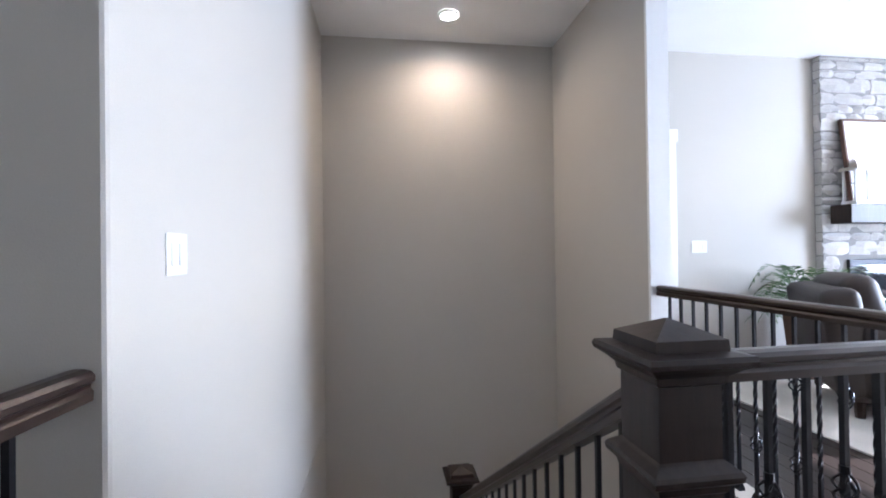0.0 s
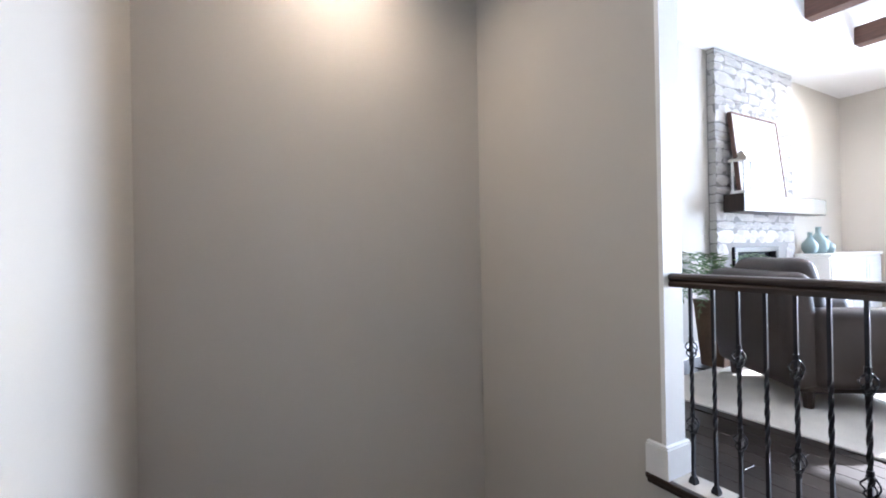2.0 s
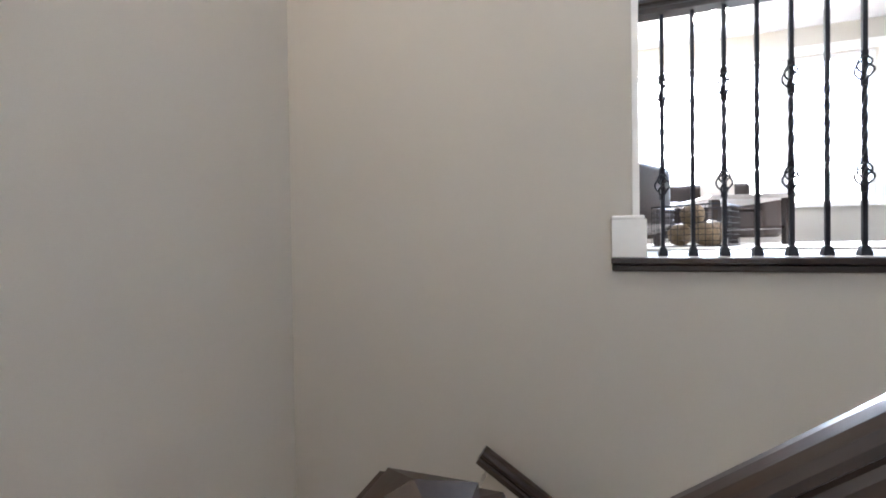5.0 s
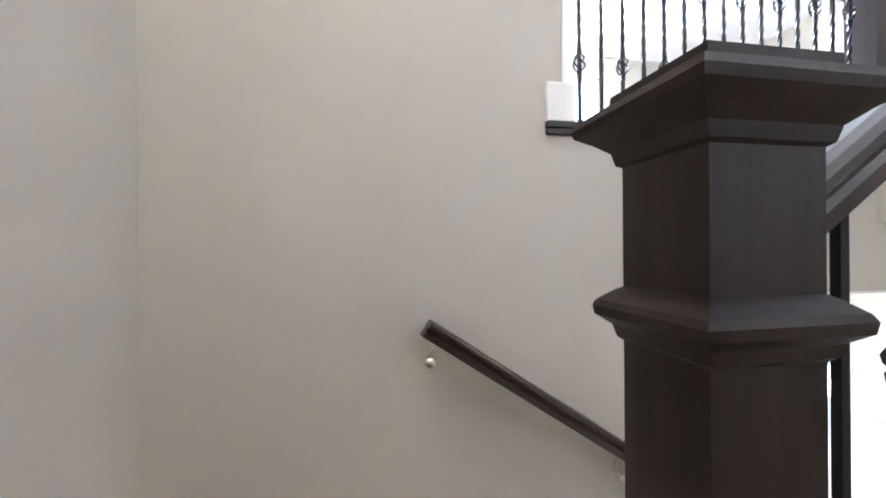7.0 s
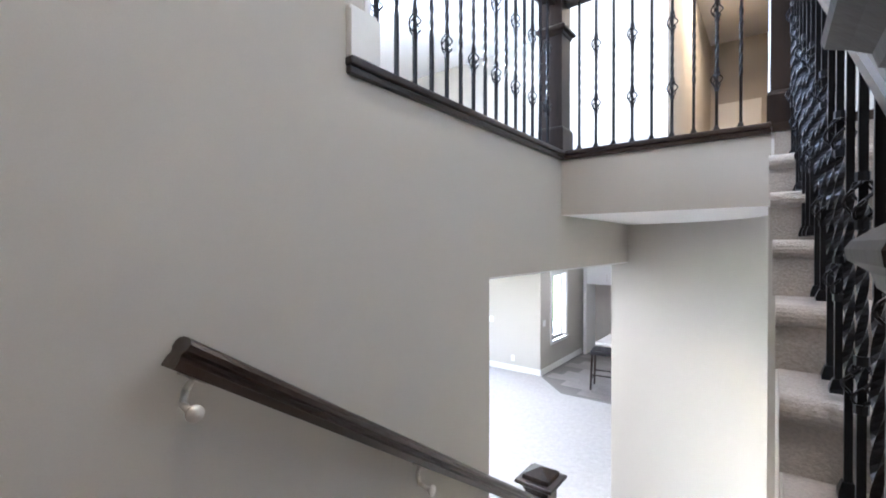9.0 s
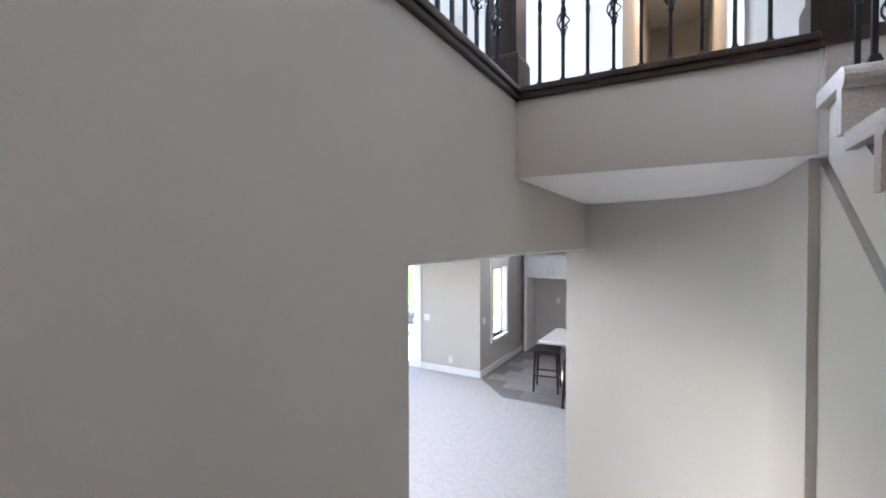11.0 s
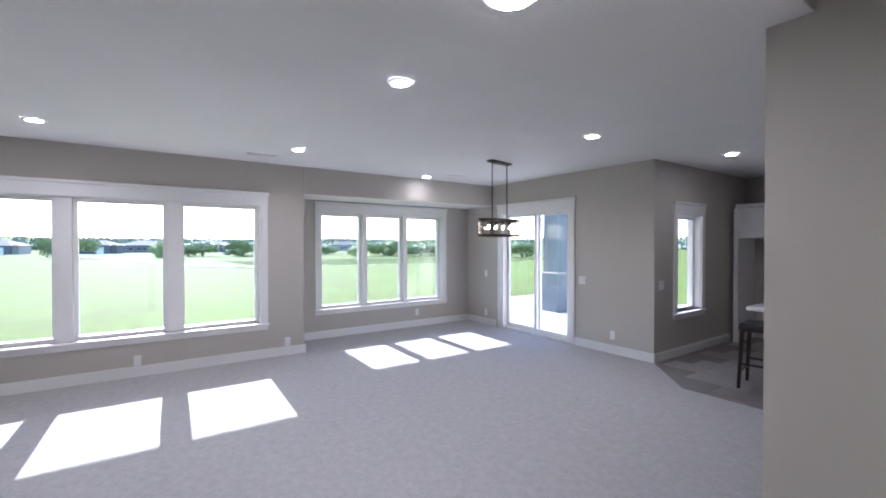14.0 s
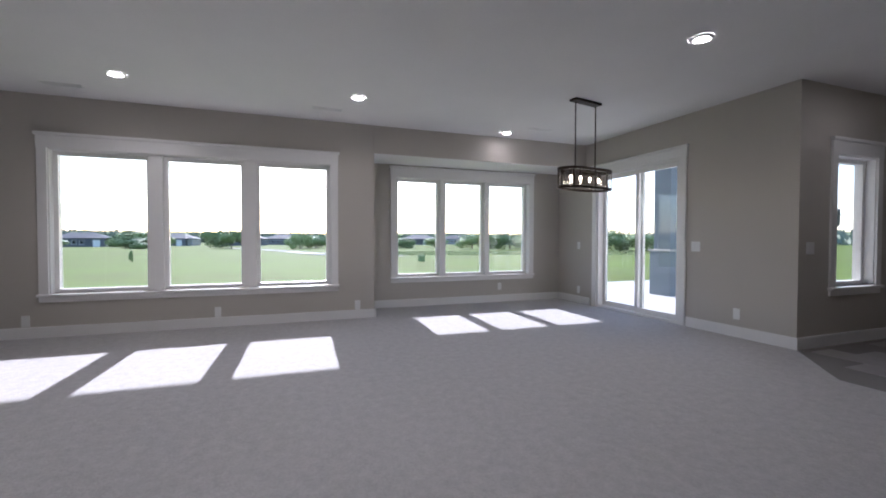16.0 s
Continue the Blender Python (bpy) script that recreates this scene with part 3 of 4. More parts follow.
for y in (-1.0, -2.80, -4.455):
    plate("outlet", "white wall outlet above the baseboard", "outlet", pose(W1X, y, -2.88, 0, 0, -90))
plate("outlet", "white wall outlet below the recess window", "outlet", pose(W2X, -6.95, -2.80, 0, 0, -90))
plate("outlet", "white wall outlet beside the patio door", "outlet", pose(2.98, SLIDE_Y, -2.81, 0, 0, 180))
plate("outlet", "white wall outlet in the corner", "outlet", pose(5.63, SLIDE_Y, -2.84, 0, 0, 180))
plate("light_switch", "white wall switch in the corner", "light switch", pose(5.63, SLIDE_Y, -2.11, 0, 0, 180), holes=1)
plate("light_switch", "white double wall switch beside the patio door", "light switch", pose(3.48, SLIDE_Y, -2.09, 0, 0, 180), w=0.118, holes=2)
plate("light_switch", "white double wall switch beside the narrow window", "light switch", pose(COL_X, -8.30, -2.09, 0, 0, -90), w=0.118, holes=2)
plate("light_switch", "white double rocker switch on the stair wall", "light switch", pose(WELL_W, -2.90, 1.245, 0, 0, 90), w=0.118, holes=2)


def vent(x, y, turn=0):
    ob = thing("ceiling_vent", "white slotted ceiling air vent", "air vent", pose(x, y, LOWCEIL, 0, 0, turn), "ceiling vents")
    bm = boxed(-0.05, -0.034, -0.17, 0.17, -0.008, -0.001)
    add_box(bm, 0.034, 0.05, -0.17, 0.17, -0.008, -0.001)
    add_box(bm, -0.034, 0.034, -0.17, -0.155, -0.008, -0.001)
    add_box(bm, -0.034, 0.034, 0.155, 0.17, -0.008, -0.001)
    part("frame", bm, PLASTIC, ob)
    # Black sheet behind the slats stands for the shade in the duct.
    part("duct_shade", boxed(-0.034, 0.034, -0.155, 0.155, -0.003, -0.001), BLACK, ob)
    for i in range(4):
        u = -0.026 + 0.0173 * i
        part("slat", boxed(u - 0.004, u + 0.004, -0.155, 0.155, -0.008, -0.0045), PLASTIC, ob)
    return ob


vent(4.94, -4.03)
vent(4.87, -6.87)
vent(5.04, -1.51)
vent(1.82, -8.98)

# pendant over the dining spot
pend = thing("linear_pendant", "dark bronze oval pendant with smoked glass and four bulbs", "pendant light", pose(3.655, -6.665, LOWCEIL, 0, 0, 101))
PL, PW = 0.37, 0.15


def oval(a, b, n=40):
    return [(math.copysign(abs(math.cos(2 * math.pi * i / n)) ** 0.55, math.cos(2 * math.pi * i / n)) * a, math.copysign(abs(math.sin(2 * math.pi * i / n)) ** 0.8, math.sin(2 * math.pi * i / n)) * b) for i in range(n)]


def oval_band(a, b, z0, z1, thick):
    bm = bmesh.new()
    loops = []
    for k, z in ((0, z0), (0, z1), (thick, z1), (thick, z0)):
        loops.append([bm.verts.new((x, y, z)) for x, y in oval(a - k, b - k)])
    n = len(loops[0])
    for p, q in zip(loops, loops[1:] + loops[:1]):
        for i in range(n):
            bm.faces.new((p[i], p[(i + 1) % n], q[(i + 1) % n], q[i]))
    bmesh.ops.recalc_face_normals(bm, faces=bm.faces)
    return bm


part("canopy", boxed(-0.21, 0.21, -0.05, 0.05, -0.025, 0, bevel=0.006), BRONZE, pend)
for x in (-0.16, 0.16):
    part("rod", add_rod(bmesh.new(), (x, 0, -0.745), (x, 0, -0.02), 0.007, 10), BRONZE, pend)
part("upper_band", oval_band(PL, PW, -0.775, -0.745, 0.012), BRONZE, pend)
part("lower_band", oval_band(PL, PW, -0.970, -0.945, 0.012), BRONZE, pend)
part("cross_bar", boxed(-PL + 0.01, PL - 0.01, -0.012, 0.012, -0.770, -0.750), BRONZE, pend)
for k in range(8):
    x, y = oval(PL - 0.006, PW - 0.006)[k * 5]
    part("upright", add_rod(bmesh.new(), (x, y, -0.955), (x, y, -0.755), 0.006, 8), BRONZE, pend)
sh = part("shade", oval_band(PL - 0.016, PW - 0.016, -0.945, -0.775, 0.003), SEED, pend, "smoked glass shade")
sh.visible_shadow = False
for i in range(4):
    x = -0.225 + 0.15 * i
    part("socket", add_rod(bmesh.new(), (x, 0, -0.820), (x, 0, -0.770), 0.016, 12), BRONZE, pend)
    bm = bmesh.new()
    bmesh.ops.create_uvsphere(bm, u_segments=14, v_segments=9, radius=0.012, matrix=pose(x, 0, -0.850) @ Matrix.Diagonal((1, 1, 2.0, 1)))
    part("bulb", bm, BULB, pend, "glowing clear bulb", smooth=True)

# ---- kitchenette ----
cab = thing("upper_cabinet", "white upper cabinet over an empty refrigerator niche", "cabinet", pose(1.75, -10.9, 0))
part("body", boxed(-0.5, 0.52, 0.0, 0.6, -1.47, -1.02), TRIM, cab)
part("crown", boxed(-0.52, 0.56, 0.0, 0.64, -1.02, -0.96, bevel=0.01), TRIM, cab)
for s in (-1, 1):
    d = part("door", boxed(min(0.008 * s, 0.48 * s), max(0.008 * s, 0.48 * s), 0.6, 0.62, -1.46, -1.03, bevel=0.003), TRIM, cab)
    part("handle", add_rod(bmesh.new(), (0.06 * s, 0.645, -1.40), (0.06 * s, 0.645, -1.24), 0.006, 8), NICKEL, d, "nickel bar handle")
pan = thing("side_panel", "tall white end panel beside the niche", "cabinet", pose(2.30, -10.9, 0))
part("panel", boxed(-0.03, 0.03, 0.0, 0.64, FLOOR, -1.02), TRIM, pan)
plate("outlet", "white outlet in the empty refrigerator niche", "outlet", pose(1.75, -10.9, -2.0, 0, 0, 180))
isl = thing("kitchen_island", "kitchenette island with white quartz top", "kitchen island", pose(0, 0, FLOOR))
part("body", boxed(-1.2, 0.85, -8.45, -7.75, 0, 0.86), WOOD, isl)
part("worktop", boxed(-1.25, 1.20, -8.60, -7.58, 0.865, 0.905, bevel=0.006), QUARTZ, isl)


def stool(x, y, turn):
    ob = thing("bar_stool", "dark wooden counter stool with a black padded seat", "stool", pose(x, y, FLOOR, 0, 0, turn), "counter stools")
    part("seat", boxed(-0.2, 0.2, -0.19, 0.19, 0.60, 0.68, bevel=0.025, segments=3), BLACK, ob, "black padded seat")
    for sx in (-1, 1):
        for sy in (-1, 1):
            bm = bmesh.new()
            add_rod(bm, (sx * 0.19, sy * 0.18, 0), (sx * 0.165, sy * 0.155, 0.61), 0.02, 4, 0.026)
            part("leg", bm, WOOD, ob)
    for sx in (-1, 1):
        part("stretcher", add_rod(bmesh.new(), (sx * 0.183, -0.17, 0.18), (sx * 0.183, 0.17, 0.18), 0.012, 6), WOOD, ob)
        part("stretcher", add_rod(bmesh.new(), (-0.175, sx * 0.17, 0.26), (0.175, sx * 0.17, 0.26), 0.012, 6), WOOD, ob)
    return ob


stool(1.22, -8.12, 8)
stool(0.62, -7.62, 0)

# ---- upper level ----
bm = boxed(0.121, 6.2, -8.0, -0.32, SOFFIT, -0.012)
structure("floor_living", bm, FLOORWOOD, "espresso wood living room floor", "floor")
structure("floor_hall", boxed(-4.6, 0.119, -10.2, -3.362, -0.018, -0.012), FLOORWOOD, "espresso wood hall floor", "floor")
structure("floor_hall_west", boxed(-4.6, -2.615, -3.36, 0.0, -0.1, -0.012), FLOORWOOD, "espresso wood side hall floor", "floor")
structure("floor_top_step", boxed(WELL_W, -1.051, -3.361, WELL_Y + 0.02, -0.05, -0.008), RAILWOOD, "dark walnut top step nosing", "floor")
UW = (-5.4, -0.98, 0.55, 2.78)
structure("wall_living_north", boxed(0.146, 6.0, -0.32, -0.18, 0, 3.6), PAINT, "pale greige living room wall", "wall")
structure("wall_living_east", holed("x", 6.0, 6.2, -8.0, -0.18, 0, 3.6, [UW]), PAINT, "living room wall with a wide window", "wall")
structure("wall_living_south", boxed(1.2, 6.2, -8.15, -8.0, 0, 3.6), PAINT, "living room end wall", "wall")
TX0, TX1, TY0, TY1, TC = 1.75, 5.42, -4.7, -1.10, 0.40
# tray with cut corners: plain ceiling round an eight-sided recess
def tray_outline(g=0.0):
    x0, x1, y0, y1, c = TX0 - g, TX1 + g, TY0 - g, TY1 + g, TC + 0.4 * g
    return [(x0 + c, y0), (x1 - c, y0), (x1, y0 + c), (x1, y1 - c), (x1 - c, y1), (x0 + c, y1), (x0, y1 - c), (x0, y0 + c)]


cb = boxed(0.147, TX0, -10.2, -0.18, LIVTOP, LIVTOP + 0.1)
add_box(cb, TX1, 6.0, -8.0, -0.18, LIVTOP, LIVTOP + 0.1)
add_box(cb, TX0, TX1, TY1, -0.18, LIVTOP, LIVTOP + 0.1)
add_box(cb, TX0, TX1, -8.0, TY0, LIVTOP, LIVTOP + 0.1)
structure("ceiling_living", cb, CEIL, "white living room ceiling with a tray")
for n, (cx, sx, cy, sy) in enumerate(((TX0, 1, TY0, 1), (TX1, -1, TY0, 1), (TX1, -1, TY1, -1), (TX0, 1, TY1, -1))):
    structure("ceiling_tray_corner_%d" % (n + 1), extruded([(cx, cy), (cx + sx * TC, cy), (cx, cy + sy * TC)], "z", LIVTOP, LIVTOP + 0.1), CEIL, "white cut corner of the ceiling tray")
inner, outer = tray_outline(), tray_outline(0.08)
for k in range(8):
    a, b, c, d = inner[k], inner[(k + 1) % 8], outer[(k + 1) % 8], outer[k]
    structure("ceiling_tray_side_%d" % (k + 1), extruded([a, b, c, d], "z", LIVTOP + 0.1, LIVTOP + 0.33), CEIL, "white side of the ceiling tray")
structure("ceiling_tray", extruded(tray_outline(0.1), "z", LIVTOP + 0.33, LIVTOP + 0.4), CEIL, "white raised ceiling of the tray")
# Unseen slab and gap filler added to stop sun leaking between the ceilings.
structure("roof", boxed(-4.8, 6.6, -10.4, 0.2, 3.61, 3.75), ROOF, "unseen roof slab that keeps sun out of the ceiling gaps", "roof")
structure("wall_ceiling_edge", boxed(0.147, 0.2, -3.31, -1.5, LIVTOP + 0.1, 3.46), CEIL, "white edge between the ceilings", "ceiling")
structure("ceiling_hall", boxed(-4.6, 0.146, -10.2, -3.311, LIVTOP, LIVTOP + 0.1), CEIL, "white upper hall ceiling")
structure("ceiling_hall_west", boxed(-4.6, -2.61, -3.3, 0.1, LIVTOP, LIVTOP + 0.1), CEIL, "white side hall ceiling")
structure("wall_ceiling_step", boxed(-2.6, 0.14, -3.31, -3.301, LIVTOP, TOP + 0.1), CEIL, "white step between the ceilings", "ceiling")
structure("wall_hall_west", boxed(-4.75, -4.6, -10.2, 0.1, 0, LIVTOP), PAINT, "greige hall wall", "wall")
structure("wall_hall_nook", boxed(-4.6, -2.61, 0.0, 0.1, 0, LIVTOP), PAINT, "greige nook wall", "wall")
structure("wall_hall_south", holed("y", -6.15, -6.0, -4.6, 1.2, 0, LIVTOP, [(-1.02, -0.12, 0, 2.5)]), PAINT, "pale greige hall wall with a cased opening", "wall")
structure("wall_hall_corner", boxed(1.2, 1.35, -8.0, -6.0, 0, LIVTOP), PAINT, "pale greige corner wall", "wall")
for n, x in (("wall_passage_a", -1.17), ("wall_passage_b", -0.12)):
    structure(n, boxed(x, x + 0.148, -10.2, -6.152, 0, LIVTOP), PAINT, "greige passage wall", "wall")
structure("wall_passage_end", boxed(-1.3, 0.1, -10.3, -10.2, 0, LIVTOP), PAINT, "greige passage end wall", "wall")
structure("trim_passage_door", boxed(-0.9, -0.2, -10.2, -10.16, 0, 2.05), TRIM, "white passage door", "door")
can_lamp(-0.62, -7.6, LIVTOP, 3.5, (1.0, 0.70, 0.40))
can_lamp(4.47, -0.85, LIVTOP, 3.5)
bm = boxed(-1.12, -1.02, -6.0, -5.98, 0, 2.5)
add_box(bm, -0.12, -0.02, -6.0, -5.98, 0, 2.5)
add_box(bm, -1.14, 0.0, -6.0, -5.975, 2.5, 2.63)
structure("trim_passage", bm, TRIM, "white casing round the passage opening", "trim")
# casing seen beside the stair wall
structure("wall_hall_alcove", boxed(-4.6, -2.612, -2.28, -2.16, 0, LIVTOP), PAINT, "greige side hall wall", "wall")
structure("trim_hall_casing", boxed(-3.11, -3.035, -2.31, -2.281, 0, LIVTOP), TRIM, "white door casing in the side hall", "trim")

uw = tagged(new("window_4"), "large white cased living room window", "window", kind="structure")
y0, y1, z0, z1 = UW
bm = boxed(5.98, 6.0, y0 - 0.09, y0, z0, z1)
add_box(bm, 5.98, 6.0, y1, y1 + 0.09, z0, z1)
add_box(bm, 5.975, 6.0, y0 - 0.1, y1 + 0.1, z1, z1 + 0.13)
add_box(bm, 5.96, 6.0, y0 - 0.1, y1 + 0.1, z0 - 0.03, z0)
part("casing", bm, TRIM, uw)
for i in range(4):
    a = y0 + (y1 - y0) * i / 4
    b = y0 + (y1 - y0) * (i + 1) / 4
    fr = boxed(6.08, 6.16, a, a + 0.06, z0, z1)
    add_box(fr, 6.08, 6.16, b - 0.06, b, z0, z1)
    add_box(fr, 6.08, 6.16, a + 0.06, b - 0.06, z0, z0 + 0.06)
    add_box(fr, 6.08, 6.16, a + 0.06, b - 0.06, z1 - 0.06, z1)
    part("window_frame", fr, TRIM, uw)
    pn = part("pane", boxed(6.12, 6.126, a + 0.06, b - 0.06, z0 + 0.06, z1 - 0.06), GLASS, uw)
    pn.visible_shadow = False

# beams in the tray
for x in (2.88, 4.00):
    structure("beam_tray", boxed(x, x + 0.15, TY0, TY1, LIVTOP + 0.004, LIVTOP + 0.19, bevel=0.006), BEAMWOOD, "stained wooden beam in the ceiling tray", "beam")
bm = boxed(0.146, 2.67, -0.338, -0.32, 0, 0.15)
structure("baseboard_living", bm, TRIM, "white living room baseboard", "baseboard")
bm = boxed(1.02, 1.12, -0.342, -0.32, 0.16, 2.3)
add_box(bm, 0.146, 1.14, -0.346, -0.32, 2.3, 2.42)
structure("trim_living_door", bm, TRIM, "white door casing on the living room wall", "trim")
plate("light_switch", "white triple wall switch in the living room", "light switch", pose(1.37, -0.32, 1.26), w=0.165, holes=3)

# chimney with stones
CX0, CX1, CY = 2.68, 4.36, -0.42
chim = thing("fireplace", "pale ledge-stone fireplace with a black glass firebox", "fireplace", pose(0, 0, 0), kind="structure")
bm = holed("y", CY + 0.015, -0.322, CX0 + 0.01, CX1 - 0.01, 0, LIVTOP - 0.002, [(2.96, 3.90, 0.30, 1.11)])
part("core", bm, MORTAR, chim, "mortar core")
part("firebox", boxed(2.97, 3.89, CY + 0.045, CY + 0.075, 0.31, 1.10), BLACKGLASS, chim, "black glass firebox")
bm = boxed(2.96, 3.90, CY - 0.015, CY + 0.04, 1.055, 1.11, bevel=0.004)
add_box(bm, 2.96, 3.02, CY - 0.015, CY + 0.04, 0.30, 1.055, bevel=0.004)
add_box(bm, 3.84, 3.90, CY - 0.015, CY + 0.04, 0.30, 1.055, bevel=0.004)
add_box(bm, 3.02, 3.84, CY - 0.015, CY + 0.04, 0.30, 0.36, bevel=0.004)
part("surround", bm, IRON, chim, "black metal surround")
mant = thing("mantel_shelf", "chunky mantel beam, black stained, on the stone", "mantel", pose(2.72, CY - 0.03, 1.47))
part("beam", boxed(0, 1.84, -0.20, 0.0, 0, 0.185, bevel=0.006), WOOD, mant)

lan = thing("lantern", "white wooden lantern on the mantel", "lantern", pose(2.93, -0.53, 1.657))
part("base", boxed(-0.09, 0.09, -0.075, 0.075, 0, 0.04, bevel=0.005), TRIM, lan)
for sx in (-1, 1):
    for sy in (-1, 1):
        part("post", boxed(sx * 0.07 - 0.01, sx * 0.07 + 0.01, sy * 0.055 - 0.01, sy * 0.055 + 0.01, 0.04, 0.34), TRIM, lan)
    part("crossbar", boxed(sx * 0.07 - 0.006, sx * 0.07 + 0.006, -0.045, 0.045, 0.2, 0.215), TRIM, lan)
part("crossbar", boxed(-0.06, 0.06, -0.06, -0.05, 0.2, 0.215), TRIM, lan)
for sy, sx in ((0.048, 0.06), (-0.048, 0.06)):
    part("pane", boxed(-sx, sx, sy - 0.001, sy + 0.001, 0.04, 0.34), GLASS, lan)
part("roof", square_turned([(0.095, 0.34), (0.095, 0.355), (0.045, 0.42), (0.03, 0.43), (0.03, 0.45)]), NICKEL, lan, "grey metal roof")
rg = bmesh.new()
add_tube(rg, [(0.035 * math.cos(a), 0, 0.475 + 0.03 * math.sin(a)) for a in [2 * math.pi * i / 14 for i in range(15)]], 0.004, 5)
part("ring", rg, NICKEL, lan)
art = thing("canvas", "white framed canvas leaning on the stone chimney", "wall art", Matrix.Translation((3.33, -0.545, 1.657)) @ Matrix.Rotation(radians(-6), 4, "X"))
part("panel", boxed(-0.46, 0.46, -0.012, 0.012, 0.0, 0.86, bevel=0.003), CANVAS, art)
fr = boxed(-0.48, -0.461, -0.02, 0.02, 0, 0.88)
add_box(fr, 0.461, 0.48, -0.02, 0.02, 0, 0.88)
add_box(fr, -0.46, 0.46, -0.02, 0.02, 0.861, 0.88)
part("frame", fr, BEAMWOOD, art, "thin wooden frame")

# built-in cabinet and vases
bic = thing("built_in_cabinet", "white built-in cabinet beside the fireplace", "cabinet", pose(4.40, -0.325, 0))
part("body", boxed(0, 1.55, -0.40, 0, 0, 0.97), TRIM, bic)
part("worktop", boxed(-0.01, 1.56, -0.43, 0, 0.972, 1.01, bevel=0.005), TRIM, bic)
for i in range(3):
    d = part("door", boxed(0.02 + 0.51 * i, 0.51 + 0.51 * i, -0.42, -0.401, 0.12, 0.95, bevel=0.003), TRIM, bic)
    part("panel", boxed(0.09 + 0.51 * i, 0.44 + 0.51 * i, -0.427, -0.4205, 0.2, 0.87, bevel=0.003), TRIM, d)
VASEGLASS = material("teal_glass", (0.25, 0.33, 0.33), 0.15, var=0.1, bump=0)
for x, h, r in ((4.52, 0.26, 0.08), (4.75, 0.33, 0.1), (4.97, 0.22, 0.09)):
    v = thing("vase", "pale teal glass bottle vase on the cabinet", "vase", pose(x, -0.5, 1.011), "bottle vases")
    part("body", square_turned([(r * 0.7, 0), (r, h * 0.2), (r, h * 0.45), (r * 0.45, h * 0.7), (r * 0.28, h * 0.78), (r * 0.28, h * 0.96), (r * 0.36, h)], 16, 0), VASEGLASS, v, smooth=True)

# armchair
chair = thing("armchair", "large brown leather armchair with rolled back cushion", "armchair", pose(2.20, -1.42, 0.012, 0, 0, -123.5))
# local +y is the way the chair faces, its back at -y
part("base", boxed(-0.46, 0.46, -0.46, 0.42, 0.10, 0.36, bevel=0.04, segments=3), LEATHER, chair, smooth=True)
for s in (-1, 1):
    part("arm", boxed(min(s * 0.30, s * 0.52), max(s * 0.30, s * 0.52), -0.40, 0.48, 0.14, 0.68, bevel=0.07, segments=4), LEATHER, chair, smooth=True)
part("seat_cushion", boxed(-0.295, 0.295, -0.24, 0.47, 0.365, 0.53, bevel=0.05, segments=3), LEATHER, chair, smooth=True)
bk = part("backrest", boxed(-0.48, 0.48, -0.12, 0.12, 0.0, 0.80, bevel=0.07, segments=4), LEATHER, chair, smooth=True)
bk.matrix_basis = pose(0, -0.40, 0.13, 8, 0, 0)
pl = part("back_cushion", boxed(-0.36, 0.36, -0.12, 0.12, 0.0, 0.56, bevel=0.10, segments=4), LEATHER, chair, smooth=True)
pl.matrix_basis = pose(0, -0.24, 0.47, 14, 0, 0)
for sx in (-1, 1):
    for sy in (-1, 1):
        part("foot", add_rod(bmesh.new(), (sx * 0.42, sy * 0.40, 0), (sx * 0.42, sy * 0.40, 0.12), 0.03, 8, 0.04), WOOD, chair)
rug = thing("area_rug", "cream woven area rug on the dark floor", "rug", pose(0, 0, -0.004))
part("rug_body", boxed(1.10, 4.9, -4.6, -0.66, 0, 0.016, bevel=0.005), RUG, rug)

# fern in a tall planter
fern = thing("potted_fern", "green fern in a tall tapered brown planter", "plant", pose(2.27, -0.62, -0.003))
part("planter", square_turned([(0.10, 0), (0.105, 0.02), (0.145, 0.60), (0.155, 0.605), (0.155, 0.63), (0.13, 0.63), (0.12, 0.58)]), POT, fern, "glazed brown planter")
for k in range(44):
    a = random.uniform(0, 2 * math.pi)
    reach, rise = random.uniform(0.30, 0.62), random.uniform(0.20, 0.58)
    bm = bmesh.new()
    prev = None
    for i in range(13):
        u = i / 12
        r = reach * u
        z = 0.58 + rise * math.sin(u * 2.1) * 1.05 - 0.25 * u * u
        p = Vector((r * math.cos(a), r * math.sin(a), z))
        side = Vector((-math.sin(a), math.cos(a), 0))
        if prev is not None:
            d = (p - prev).normalized()
            add_rod(bm, prev, p, 0.0025, 3)
            if i > 2:
                ln = 0.085 * math.sin(math.pi * min(1, u * 1.05)) + 0.012
                for s in (-1, 1):
                    tip = p + side * s * ln + d * ln * 0.55 + Vector((0, 0, random.uniform(-0.03, 0.005)))
                    w = d * 0.010
                    mid = (p + tip) / 2 + Vector((0, 0, 0.006))
                    vs = [bm.verts.new(v) for v in (p, mid - w, tip, mid + w)]
                    bm.faces.new(vs)
        prev = p
    part("frond", bm, LEAF, fern)

# wire basket with woven balls, coffee table, sofa
wb = thing("wire_basket", "dark wire basket holding woven decorative balls", "basket", pose(1.92, -2.20, 0.013, 0, 0, -30))
bm = bmesh.new()
B, BH = 0.23, 0.30
for i in range(11):
    u = -B + 2 * B * i / 10
    for a, b in (((u, -B, 0), (u, -B, BH)), ((u, B, 0), (u, B, BH)), ((-B, u, 0), (-B, u, BH)), ((B, u, 0), (B, u, BH)), ((u, -B, 0), (u, B, 0))):
        add_rod(bm, a, b, 0.0022, 4)
